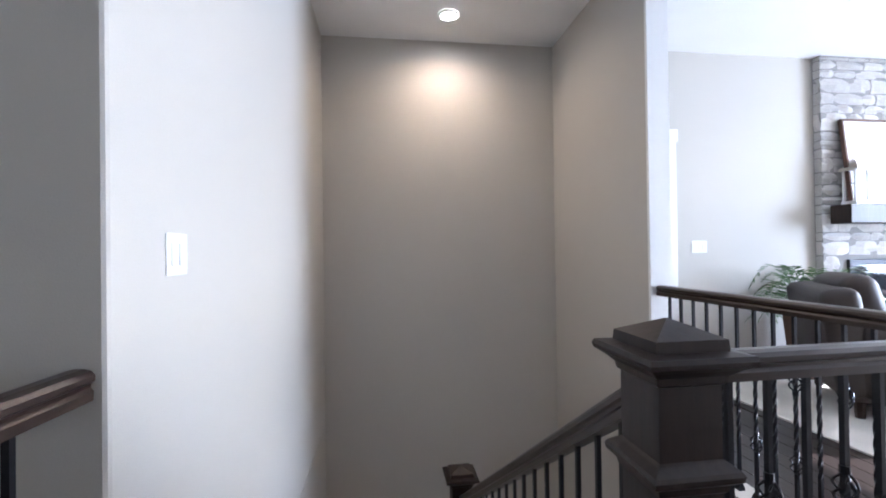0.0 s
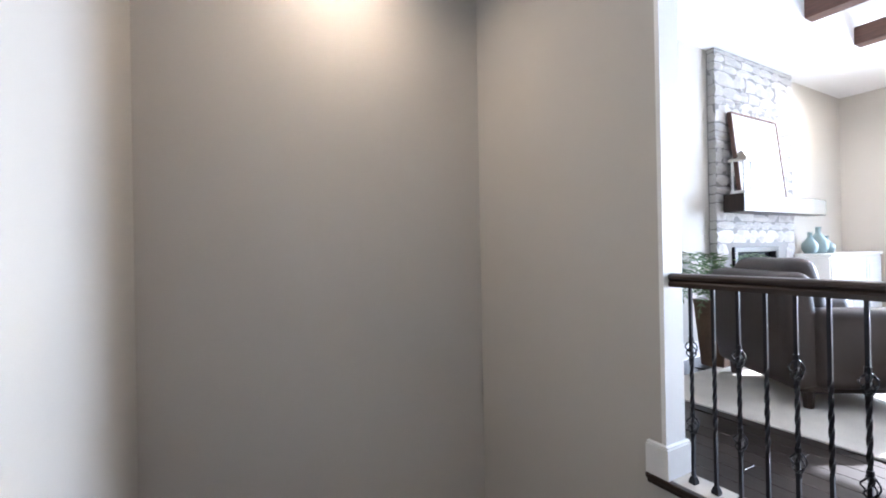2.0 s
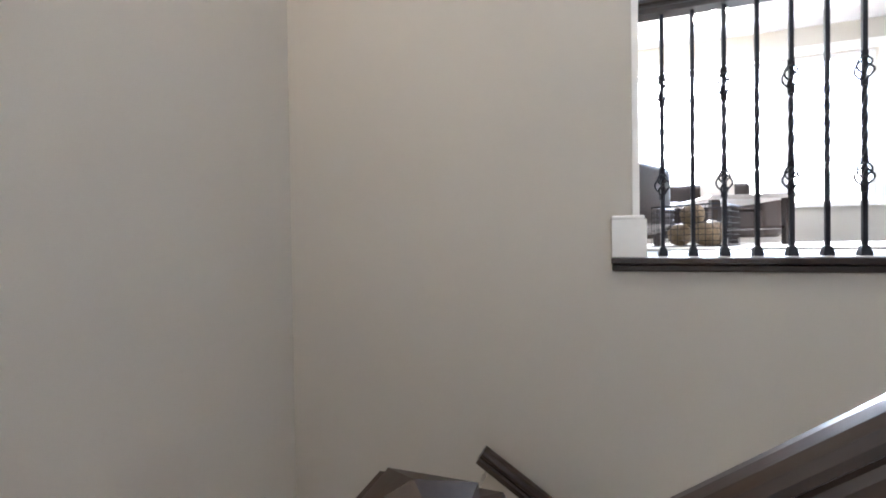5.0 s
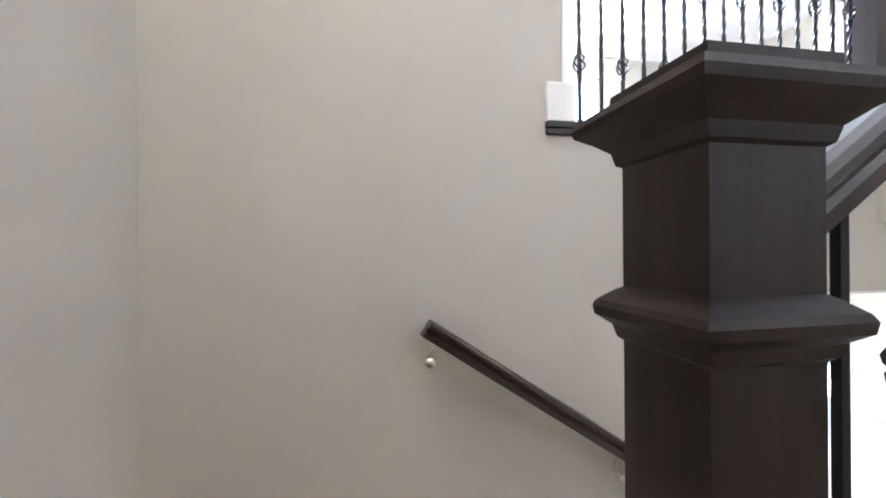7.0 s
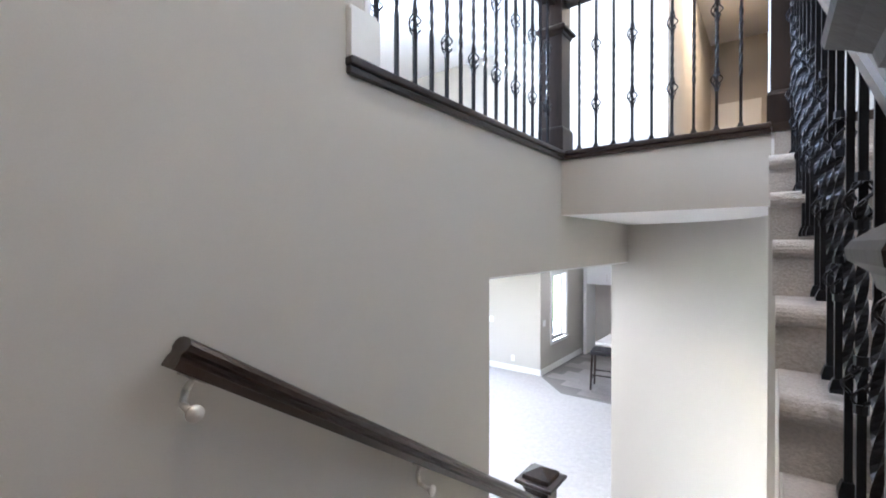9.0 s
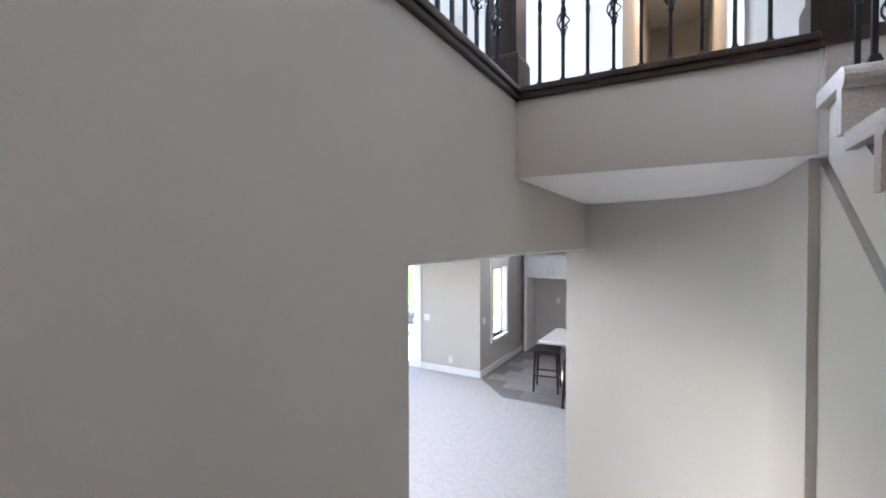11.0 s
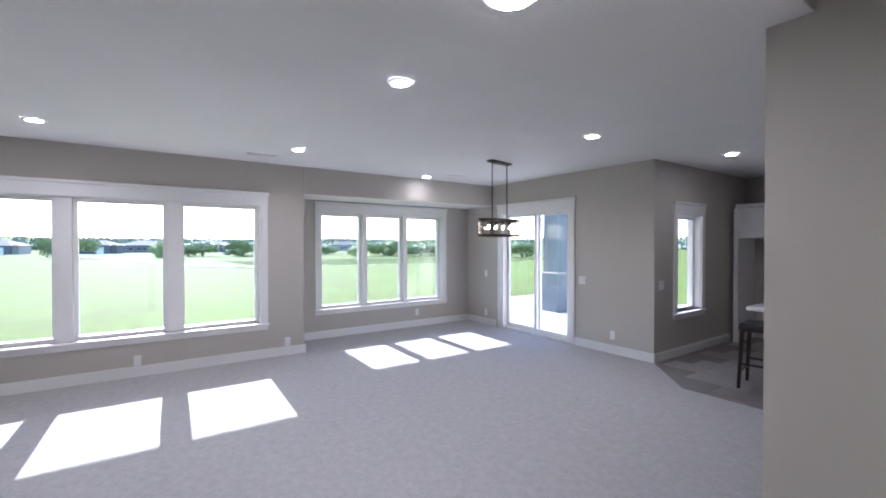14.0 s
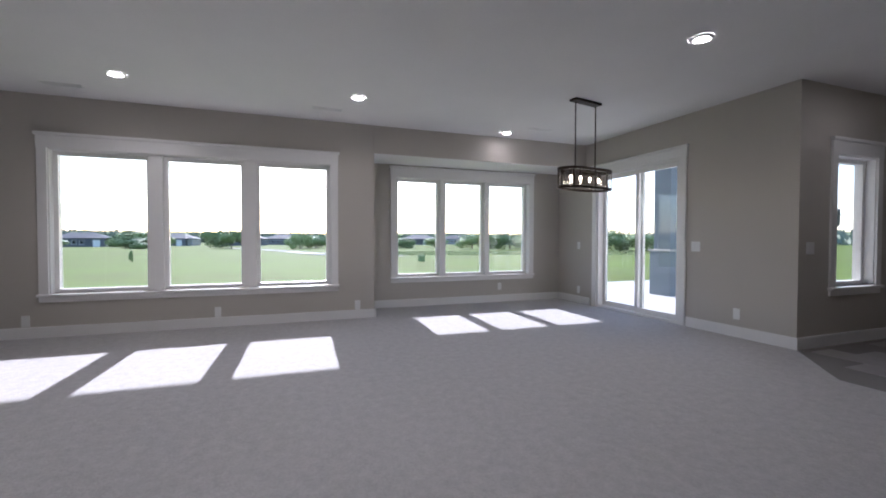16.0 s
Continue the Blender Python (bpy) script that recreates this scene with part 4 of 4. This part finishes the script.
for i in range(8):
    z = BH * i / 7
    for a, b in (((-B, -B, z), (B, -B, z)), ((B, -B, z), (B, B, z)), ((B, B, z), (-B, B, z)), ((-B, B, z), (-B, -B, z))):
        add_rod(bm, a, b, 0.0022 if 0 < i < 7 else 0.006, 4)
part("wire_frame", bm, IRON, wb)
for x, y, z, r in ((-0.10, -0.10, 0.092, 0.09), (0.10, -0.08, 0.10, 0.098), (0.0, 0.11, 0.09, 0.088), (-0.06, 0.0, 0.24, 0.085), (0.11, 0.06, 0.25, 0.085)):
    ball = thing("woven_ball", "brown woven decorative ball in the wire basket", "ornament", wb.matrix_basis @ pose(x, y, z), "basket balls")
    bm = bmesh.new()
    bmesh.ops.create_icosphere(bm, subdivisions=3, radius=r)
    for v in bm.verts:
        v.co *= 1 + 0.05 * noise.noise(v.co * 40)
    part("weave", bm, GOURD, ball)
ct = thing("coffee_table", "low dark wooden coffee table with a pale top", "table", pose(3.25, -2.75, 0.013, 0, 0, 8))
part("tabletop", boxed(-0.55, 0.55, -0.35, 0.35, 0.41, 0.45, bevel=0.008), TILE, ct)
part("shelf", boxed(-0.5, 0.5, -0.3, 0.3, 0.14, 0.165), WOOD, ct)
for sx in (-1, 1):
    for sy in (-1, 1):
        part("leg", boxed(sx * 0.5 - 0.035, sx * 0.5 + 0.035, sy * 0.3 - 0.035, sy * 0.3 + 0.035, 0, 0.41), WOOD, ct)
sofa = thing("sofa", "brown leather sofa below the living room window", "sofa", pose(4.95, -2.6, 0.0, 0, 0, 90))
part("base", boxed(-1.0, 1.0, -0.45, 0.42, 0.08, 0.42, bevel=0.04, segments=3), LEATHER, sofa, smooth=True)
part("backrest", boxed(-1.0, 1.0, -0.46, -0.24, 0.3, 0.86, bevel=0.08, segments=4), LEATHER, sofa, smooth=True)
for s in (-1, 1):
    part("arm", boxed(min(s * 0.88, s * 1.12), max(s * 0.88, s * 1.12), -0.46, 0.44, 0.08, 0.64, bevel=0.07, segments=4), LEATHER, sofa, smooth=True)
    part("cushion", boxed(min(s * 0.01, s * 0.87), max(s * 0.01, s * 0.87), -0.24, 0.44, 0.42, 0.56, bevel=0.04, segments=3), LEATHER, sofa, smooth=True)
    pil = part("pillow", boxed(-0.2, 0.2, -0.06, 0.06, 0, 0.4, bevel=0.05, segments=3), RUG, sofa, "cream throw pillow", smooth=True)
    pil.matrix_basis = pose(s * 0.55, -0.12, 0.57, 12, 0, s * 8)

# chandelier in the tray
chd = thing("chandelier", "branching nickel chandelier with clear globe bulbs", "chandelier", pose(4.35, -2.85, LIVTOP + 0.33))
part("canopy", add_rod(bmesh.new(), (0, 0, -0.03), (0, 0, 0), 0.07, 20), NICKEL, chd)
part("stem", add_rod(bmesh.new(), (0, 0, -0.62), (0, 0, -0.03), 0.010, 8), NICKEL, chd)
for k in range(8):
    a = 2 * math.pi * k / 8 + 0.3
    r, dz = (0.34, -0.44) if k % 2 else (0.24, -0.58)
    e = (r * math.cos(a), r * math.sin(a), dz)
    arm = part("arm", add_tube(bmesh.new(), [(0, 0, dz + 0.06), (e[0], e[1], e[2] + 0.02)], 0.007, 6), NICKEL, chd)
    bm = bmesh.new()
    bmesh.ops.create_uvsphere(bm, u_segments=12, v_segments=8, radius=0.04, matrix=Matrix.Translation((e[0], e[1], e[2] - 0.02)))
    part("bulb", bm, BULB, arm, "glowing globe bulb", smooth=True)

# ---- outdoors ----
def ground_z(x, y):
    d = max(0.0, math.hypot(x - 6, y + 4) - 6)
    z = -3.22 - 1.35 * (1 - math.exp(-d / 55.0))
    z += 0.9 * math.exp(-(((x - 62) / 22) ** 2 + ((y - 24) / 20) ** 2))
    z += 0.10 * noise.noise(Vector((x * 0.06, y * 0.06, 0))) * min(1, d / 15)
    far = max(0.0, d - 230)
    z += 0.030 * min(far, 700) * (0.7 + 0.5 * noise.noise(Vector((x * 0.003, y * 0.003, 3))))
    return z


bm = bmesh.new()
rad = [0, 6, 9, 12, 16, 21, 27, 34, 42, 52, 64, 80, 100, 125, 160, 210, 260, 330, 420, 540, 700, 900, 1400, 3000]
cols = 120
ring = []
for r in rad:
    row = []
    for i in range(cols):
        a = 2 * math.pi * i / cols
        x, y = 6 + r * math.cos(a), -4 + r * math.sin(a)
        row.append(bm.verts.new((x, y, ground_z(x, y))))
    ring.append(row)
for p, q in zip(ring[1:], ring[2:]):
    for i in range(cols):
        bm.faces.new((p[i], q[i], q[(i + 1) % cols], p[(i + 1) % cols]))
cv = bm.verts.new((6, -4, -3.22))
for i in range(cols):
    bm.faces.new((cv, ring[1][i], ring[1][(i + 1) % cols]))
for v in ring[0]:
    bm.verts.remove(v)
structure("ground", bm, GRASS, "mown green lawn and open fields", "ground", smooth=True)
structure("pavement_patio", boxed(2.6, 8.6, -14.0, SLIDE_Y - 0.2, -3.35, -3.10), CONCRETE, "pale concrete patio slab", "pavement")
# unseen deck above the lower windows, its edges set to cut the sun patches
bm = boxed(6.2, 8.72, JOG, 2.3, -0.36, -0.15)
add_box(bm, 6.4, 9.58, SLIDE_Y - 0.1, JOG, -0.36, -0.15)
structure("deck", bm, BEAMWOOD, "unseen wooden deck added to shade the lower windows", "deck")

col = thing("deck_column", "blue-grey clad square deck column on the patio", "column", pose(6.15, -10.7, -3.10))
part("shaft", boxed(-0.2, 0.2, -0.2, 0.2, 0.9, 3.2, bevel=0.008), SIDING, col)
part("base", boxed(-0.25, 0.25, -0.25, 0.25, 0, 0.86, bevel=0.01), SIDING, col)
part("cap", boxed(-0.28, 0.28, -0.28, 0.28, 0.861, 0.90, bevel=0.006), CONCRETE, col)
ex = thing("outdoor_stairs", "outdoor stairs with a black metal railing", "stairs", pose(5.6, -11.6, -3.10))
for i in range(9):
    part("step", boxed(-0.5 + 0.0, 0.5, -0.28 * i - 0.29, -0.28 * i, 0.18 * i + 0.13, 0.18 * i + 0.18), CONCRETE, ex)
    part("picket", add_rod(bmesh.new(), (-0.5, -0.28 * i - 0.14, 0.18 * i + 0.18), (-0.5, -0.28 * i - 0.14, 0.18 * i + 1.12), 0.012, 6), IRON, ex)
part("top_rail", add_rod(bmesh.new(), (-0.5, 0, 1.06), (-0.5, -2.52, 2.68), 0.022, 6), IRON, ex)
part("stringer", extruded([(0, 0), (0, 0.14), (-2.5, 1.72), (-2.5, 1.4), (-0.25, 0)], "x", -0.5, -0.45), IRON, ex)
for k in range(9):
    bm = bmesh.new()
    bmesh.ops.create_icosphere(bm, subdivisions=2, radius=random.uniform(0.14, 0.28))
    for v in bm.verts:
        v.co *= 1 + 0.3 * noise.noise(v.co * 5 + Vector((k, 0, 0)))
    rk = thing("rock", "brown landscaping rock beside the outdoor stairs", "rock", pose(6.2 + random.uniform(-0.5, 0.5), -11.6 - random.uniform(0, 1.4), -3.02 + 0.22 * (k // 4)), "landscaping rocks")
    part("stone", bm, ROCK, rk)

path_pts = [(40, -14), (46, -9), (56, -6), (70, -4), (90, 0), (120, 10)]
bm = bmesh.new()
prev = None
for x, y in path_pts:
    row = [bm.verts.new((x - 0.8, y + 1.2, ground_z(x, y) + 0.06)), bm.verts.new((x + 0.8, y - 1.2, ground_z(x, y) + 0.06))]
    if prev:
        bm.faces.new((prev[0], prev[1], row[1], row[0]))
    prev = row
bmesh.ops.solidify(bm, geom=bm.faces[:], thickness=0.05)
structure("pavement_path", bm, CONCRETE, "pale concrete path across the field", "pavement")


# tall grass band: many blades, one object
def grass_band(name, n, x0, x1, y0, y1, h):
    verts, faces = [], []
    for _ in range(n):
        x, y = random.uniform(x0, x1), random.uniform(y0, y1)
        z = ground_z(x, y) + 0.02
        a = random.uniform(0, math.pi)
        w, t = 0.05, random.uniform(0.5, 1.0) * h
        k = len(verts)
        verts += [(x - w * math.cos(a), y - w * math.sin(a), z), (x + w * math.cos(a), y + w * math.sin(a), z), (x + random.uniform(-0.3, 0.3), y + random.uniform(-0.3, 0.3), z + 0.04 + t)]
        faces.append((k, k + 1, k + 2))
    me = bpy.data.meshes.new(name)
    me.from_pydata(verts, [], faces)
    me.materials.append(ROUGHGRASS)
    return tagged(new(name, me), "uncut pale grass strip across the lawn", "grass", kind="stuff")


grass_band("tall_grass", 14000, 44, 70, -70, -12, 0.10)


def crown_mesh(seed, n, leaf, squat):
    rng = random.Random(seed)
    lumps = [(Vector((rng.uniform(-0.55, 0.55), rng.uniform(-0.55, 0.55), rng.uniform(-0.35, 0.55) * squat)), rng.uniform(0.32, 0.6)) for _ in range(11)]
    verts, faces = [], []
    for _ in range(n):
        c, r = rng.choice(lumps)
        d = Vector((rng.gauss(0, 1), rng.gauss(0, 1), rng.gauss(0, 1))).normalized()
        p = c + d * r * rng.uniform(0.65, 1.05)
        p.z *= squat
        u = d.orthogonal().normalized()
        v = d.cross(u)
        a = rng.uniform(0, 6.28)
        u, v = u * math.cos(a) + v * math.sin(a), v * math.cos(a) - u * math.sin(a)
        tilt = d * rng.uniform(-0.5, 0.5)
        s = leaf * rng.uniform(0.6, 1.3)
        k = len(verts)
        verts += [p - u * s, p - (v + tilt) * s * 0.55, p + u * s, p + (v + tilt) * s * 0.55]
        faces.append((k, k + 1, k + 2, k + 3))
    me = bpy.data.meshes.new("crown")
    me.from_pydata(verts, [], faces)
    me.materials.append(CROWN)
    return me


CROWNS = [crown_mesh(s, 2600, 0.075, q) for s, q in ((1, 0.9), (2, 1.1), (3, 0.75), (4, 1.0))]


def trunk_mesh():
    bm = bmesh.new()
    add_rod(bm, (0, 0, -0.3), (0.02, 0, 0.9), 0.07, 7, 0.045)
    for k in range(5):
        a = k * 1.3
        add_rod(bm, (0.02, 0, 0.5 + 0.08 * k), (0.45 * math.cos(a), 0.45 * math.sin(a), 1.05 + 0.08 * k), 0.03, 5, 0.008)
    return as_mesh("trunk", bm, BARK)


TRUNK = trunk_mesh()


def tree(x, y, height, width, k, label="leafy green tree at the edge of the field"):
    ob = thing("tree", label, "tree", pose(x, y, ground_z(x, y), 0, 0, random.uniform(0, 360)), "field trees")
    c = new("crown", CROWNS[k % 4])
    c.parent = ob
    c.matrix_basis = Matrix.Translation((0, 0, height * 0.40)) @ Matrix.Diagonal((width / 2, width / 2, height * 0.60, 1))
    t = new("trunk", TRUNK)
    t.parent = ob
    t.matrix_basis = Matrix.Diagonal((width * 0.3, width * 0.3, height * 0.42, 1))
    return ob


def house(x, y, w, d, h, turn, k, label):
    """Single-storey house under a hip roof, with windows and a chimney vent."""
    ob = thing("house", label, "house", pose(x, y, ground_z(x, y) - 0.3, 0, 0, turn), "houses across the field")
    part("wall", boxed(-w / 2, w / 2, -d / 2, d / 2, 0, h), HOUSELIGHT if k % 3 == 2 else HOUSEWALL, ob)
    part("wall", boxed(w * 0.12, w * 0.40, -d / 2 - 2.2, -d / 2 - 0.005, 0, h), HOUSEWALL, ob)

    def hip(x0, x1, y0, y1, z, top, inset):
        bm = bmesh.new()
        e = 0.6
        a = [bm.verts.new(v) for v in ((x0 - e, y0 - e, z), (x1 + e, y0 - e, z), (x1 + e, y1 + e, z), (x0 - e, y1 + e, z))]
        ym = (y0 + y1) / 2
        r = [bm.verts.new((x0 + inset, ym, z + top)), bm.verts.new((x1 - inset, ym, z + top))]
        for f in ((a[0], a[1], r[1], r[0]), (a[1], a[2], r[1]), (a[2], a[3], r[0], r[1]), (a[3], a[0], r[0]), (a[3], a[2], a[1], a[0])):
            bm.faces.new(f)
        bmesh.ops.recalc_face_normals(bm, faces=bm.faces)
        return bm
    part("roof", hip(-w / 2, w / 2, -d / 2, d / 2, h, h * 0.62, w * 0.3), ROOF, ob)
    part("roof", hip(w * 0.12, w * 0.40, -d / 2 - 2.2, d * 0.1, h + 0.02, h * 0.45, w * 0.1), ROOF, ob)
    for i in range(4):
        u = -w * 0.42 + i * w * 0.13
        win = part("window", boxed(u, u + w * 0.08, -d / 2 - 0.05, -d / 2 - 0.004, h * 0.32, h * 0.8), TRIM, ob)
        part("pane", boxed(u + 0.1, u + w * 0.08 - 0.1, -d / 2 - 0.07, -d / 2 - 0.051, h * 0.36, h * 0.76), BLACKGLASS, win)
    part("door", boxed(w * 0.2, w * 0.32, -d / 2 - 2.25, -d / 2 - 2.205, 0.1, h * 0.8), TRIM, ob)
    return ob


rng = random.Random(7)
HOUSE_LABELS = ["dark grey single-storey house with a hip roof", "low charcoal house with a shingled hip roof", "pale stone house with a dark hip roof"]
k = 0
for ang, dist in ((27, 128), (20, 134), (12, 142), (5, 138), (0, 150), (-6, 146), (-12, 155), (-17, 150), (-22, 160), (-27, 158), (-32, 170), (33, 135)):
    a, dist = radians(ang), dist * 1.3
    house(dist * math.cos(a), -4 + dist * math.sin(a), rng.uniform(14, 19), rng.uniform(9, 11), 2.9, ang - 90 + rng.uniform(-20, 20), k, HOUSE_LABELS[k % 3])
    k += 1
for ang, dist, h, w in ((15.5, 108, 4.2, 9), (16.6, 112, 4.6, 9), (8, 112, 7.0, 7), (6.3, 110, 6.2, 8), (23, 118, 3.2, 8), (-1.5, 116, 4.6, 7), (-3.5, 112, 5.2, 9), (-5, 114, 4.8, 8), (-9, 118, 5, 9), (-14.5, 112, 3.6, 9), (-19, 120, 4.4, 9),
                        (-24, 100, 4.6, 8), (-26.5, 104, 5.4, 9), (-29, 98, 5.6, 9), (-31.5, 95, 5.2, 8), (-34, 92, 5.6, 9), (-37, 90, 5.4, 9), (-41, 86, 5.8, 9), (-45, 84, 5.4, 9), (-50, 80, 5.2, 9), (29, 110, 3.6, 8), (36, 116, 5, 9)):
    a = radians(ang)
    tree(dist * math.cos(a), -4 + dist * math.sin(a), h * 0.78, w, k)
    k += 1
trng = random.Random(21)
for _ in range(18):
    ang, dist = trng.uniform(-52, 34), trng.uniform(100, 165)
    tree(dist * math.cos(radians(ang)), -4 + dist * math.sin(radians(ang)), trng.uniform(2.2, 5.0), trng.uniform(4, 9), k)
    k += 1
tree(34, 6.2, 0.9, 0.3, 1, "small young sapling on the lawn")
# far woods on the rising ground
verts, faces = [], []
for _ in range(16000):
    a = radians(rng.uniform(-75, 60))
    d = 240 + 420 * rng.random() ** 1.4
    x, y = d * math.cos(a), d * math.sin(a)
    if noise.noise(Vector((x * 0.012, y * 0.012, 9))) < 0.02:
        continue
    z, s = ground_z(x, y) + rng.uniform(0, 3.0), rng.uniform(1.0, 1.8)
    b = rng.uniform(0, 3.14)
    q = len(verts)
    verts += [(x - s * math.cos(b), y - s * math.sin(b), z - s * 0.7), (x + s * math.cos(b), y + s * math.sin(b), z - s * 0.7), (x + rng.uniform(-1, 1), y + rng.uniform(-1, 1), z + s * 1.2)]
    faces.append((q, q + 1, q + 2))
me = bpy.data.meshes.new("far_woods")
me.from_pydata(verts, [], faces)
me.materials.append(FARWOOD)
tagged(new("far_woods", me), "distant dark green woods on the hills", "woods", kind="stuff")
ug = thing("utility_box", "green utility box standing on the lawn", "utility box", pose(30, -13.0, ground_z(30, -13.0)))
part("cabinet", boxed(-0.2, 0.2, -0.24, 0.24, 0, 0.4, bevel=0.03), CROWN, ug)
part("lid", boxed(-0.22, 0.22, -0.26, 0.26, 0.4, 0.45, bevel=0.02), CROWN, ug)

# ---- pieces: tiles, planks, stones ----
tile_floor = structure("floor_tile", extruded([(COL_X, SLIDE_Y), (1.72, -7.45), (-2.39, -7.45), (-2.39, -10.9), (COL_X, -10.9)], "z", FLOOR - 0.01, FLOOR + 0.001), GROUT, "grey stone-look kitchenette tile floor", "floor")
TL, TW = 0.60, 0.30
tile_mesh = as_mesh("tile", boxed(0, TL - 0.005, 0, TW - 0.005, 0, 0.005, bevel=0.0015), TILE)
for r in range(11):
    for c in range(8):
        x = -2.3 + c * TL + (r % 3) * 0.2
        y = -10.85 + r * TW
        if x + TL > COL_X - 0.01 or y + TW > -7.46 or (x + TL - 1.72) > (-7.45 - y - TW) / 0.68 * 0.68 and x + TL > 1.72 and y + TW > -7.45 - (x + TL - 1.72):
            continue
        p = new("tile", tile_mesh)
        p.parent = tile_floor
        p.location = (x, y, FLOOR + 0.001)
plank_parent = bpy.data.objects["floor_living"]
plank_mesh = as_mesh("plank", boxed(0, 0.124, 0, 1.2, 0, 0.010, bevel=0.0015), FLOORWOOD)
for c in range(22):
    for r in range(6):
        y = -7.9 + r * 1.203 + (c * 0.37) % 1.2 - 0.6
        if y + 1.2 > -0.34 or y < -7.98:
            continue
        p = new("plank", plank_mesh)
        p.parent = plank_parent
        p.location = (0.124 + c * 0.127, y, -0.0118)
hall_parent = bpy.data.objects["floor_hall"]
for c in range(9):
    for r in range(2):
        p = new("plank", plank_mesh)
        p.parent = hall_parent
        p.location = (-1.05 + c * 0.127, -5.95 + r * 1.203 + (c * 0.37) % 0.18, -0.0118)

STONES = []
srng = random.Random(3)
for s in range(8):
    bm = boxed(0, 1, 0, 1, 0, 1)
    bmesh.ops.subdivide_edges(bm, edges=bm.edges[:], cuts=1, use_grid_fill=True)
    for v in bm.verts:
        edge = sum(1 for q in (v.co.x, v.co.z) if q in (0.0, 1.0))
        if v.co.y < 0.5:
            v.co.y += 0.18 * edge + srng.uniform(-0.12, 0.12)
        v.co.x += srng.uniform(-0.025, 0.025)
        v.co.z += srng.uniform(-0.04, 0.04)
    STONES.append(as_mesh("stone", bm, STONE))
z = 0.01
while z < LIVTOP - 0.05:
    h = min(srng.choice((0.09, 0.12, 0.15, 0.19)), LIVTOP - 0.01 - z)
    x = CX0
    while x < CX1 - 0.02:
        w = min(srng.uniform(0.14, 0.36), CX1 - x)
        if CX1 - x - w < 0.1:
            w = CX1 - x
        cells = [(z, h)] if h < 0.16 or srng.random() < 0.6 else [(z, h * 0.45), (z + h * 0.45, h * 0.55)]
        for zz, hh in cells:
            if zz + hh > 0.29 and zz < 1.12 and x + w > 2.95 and x < 3.91:
                continue
            p = new("stone", STONES[srng.randrange(8)])
            p.parent = chim
            p.matrix_basis = Matrix.Translation((x + 0.005, CY - 0.014, zz + 0.005)) @ Matrix.Diagonal((w - 0.010, 0.10, hh - 0.010, 1))
        x += w
    z += h
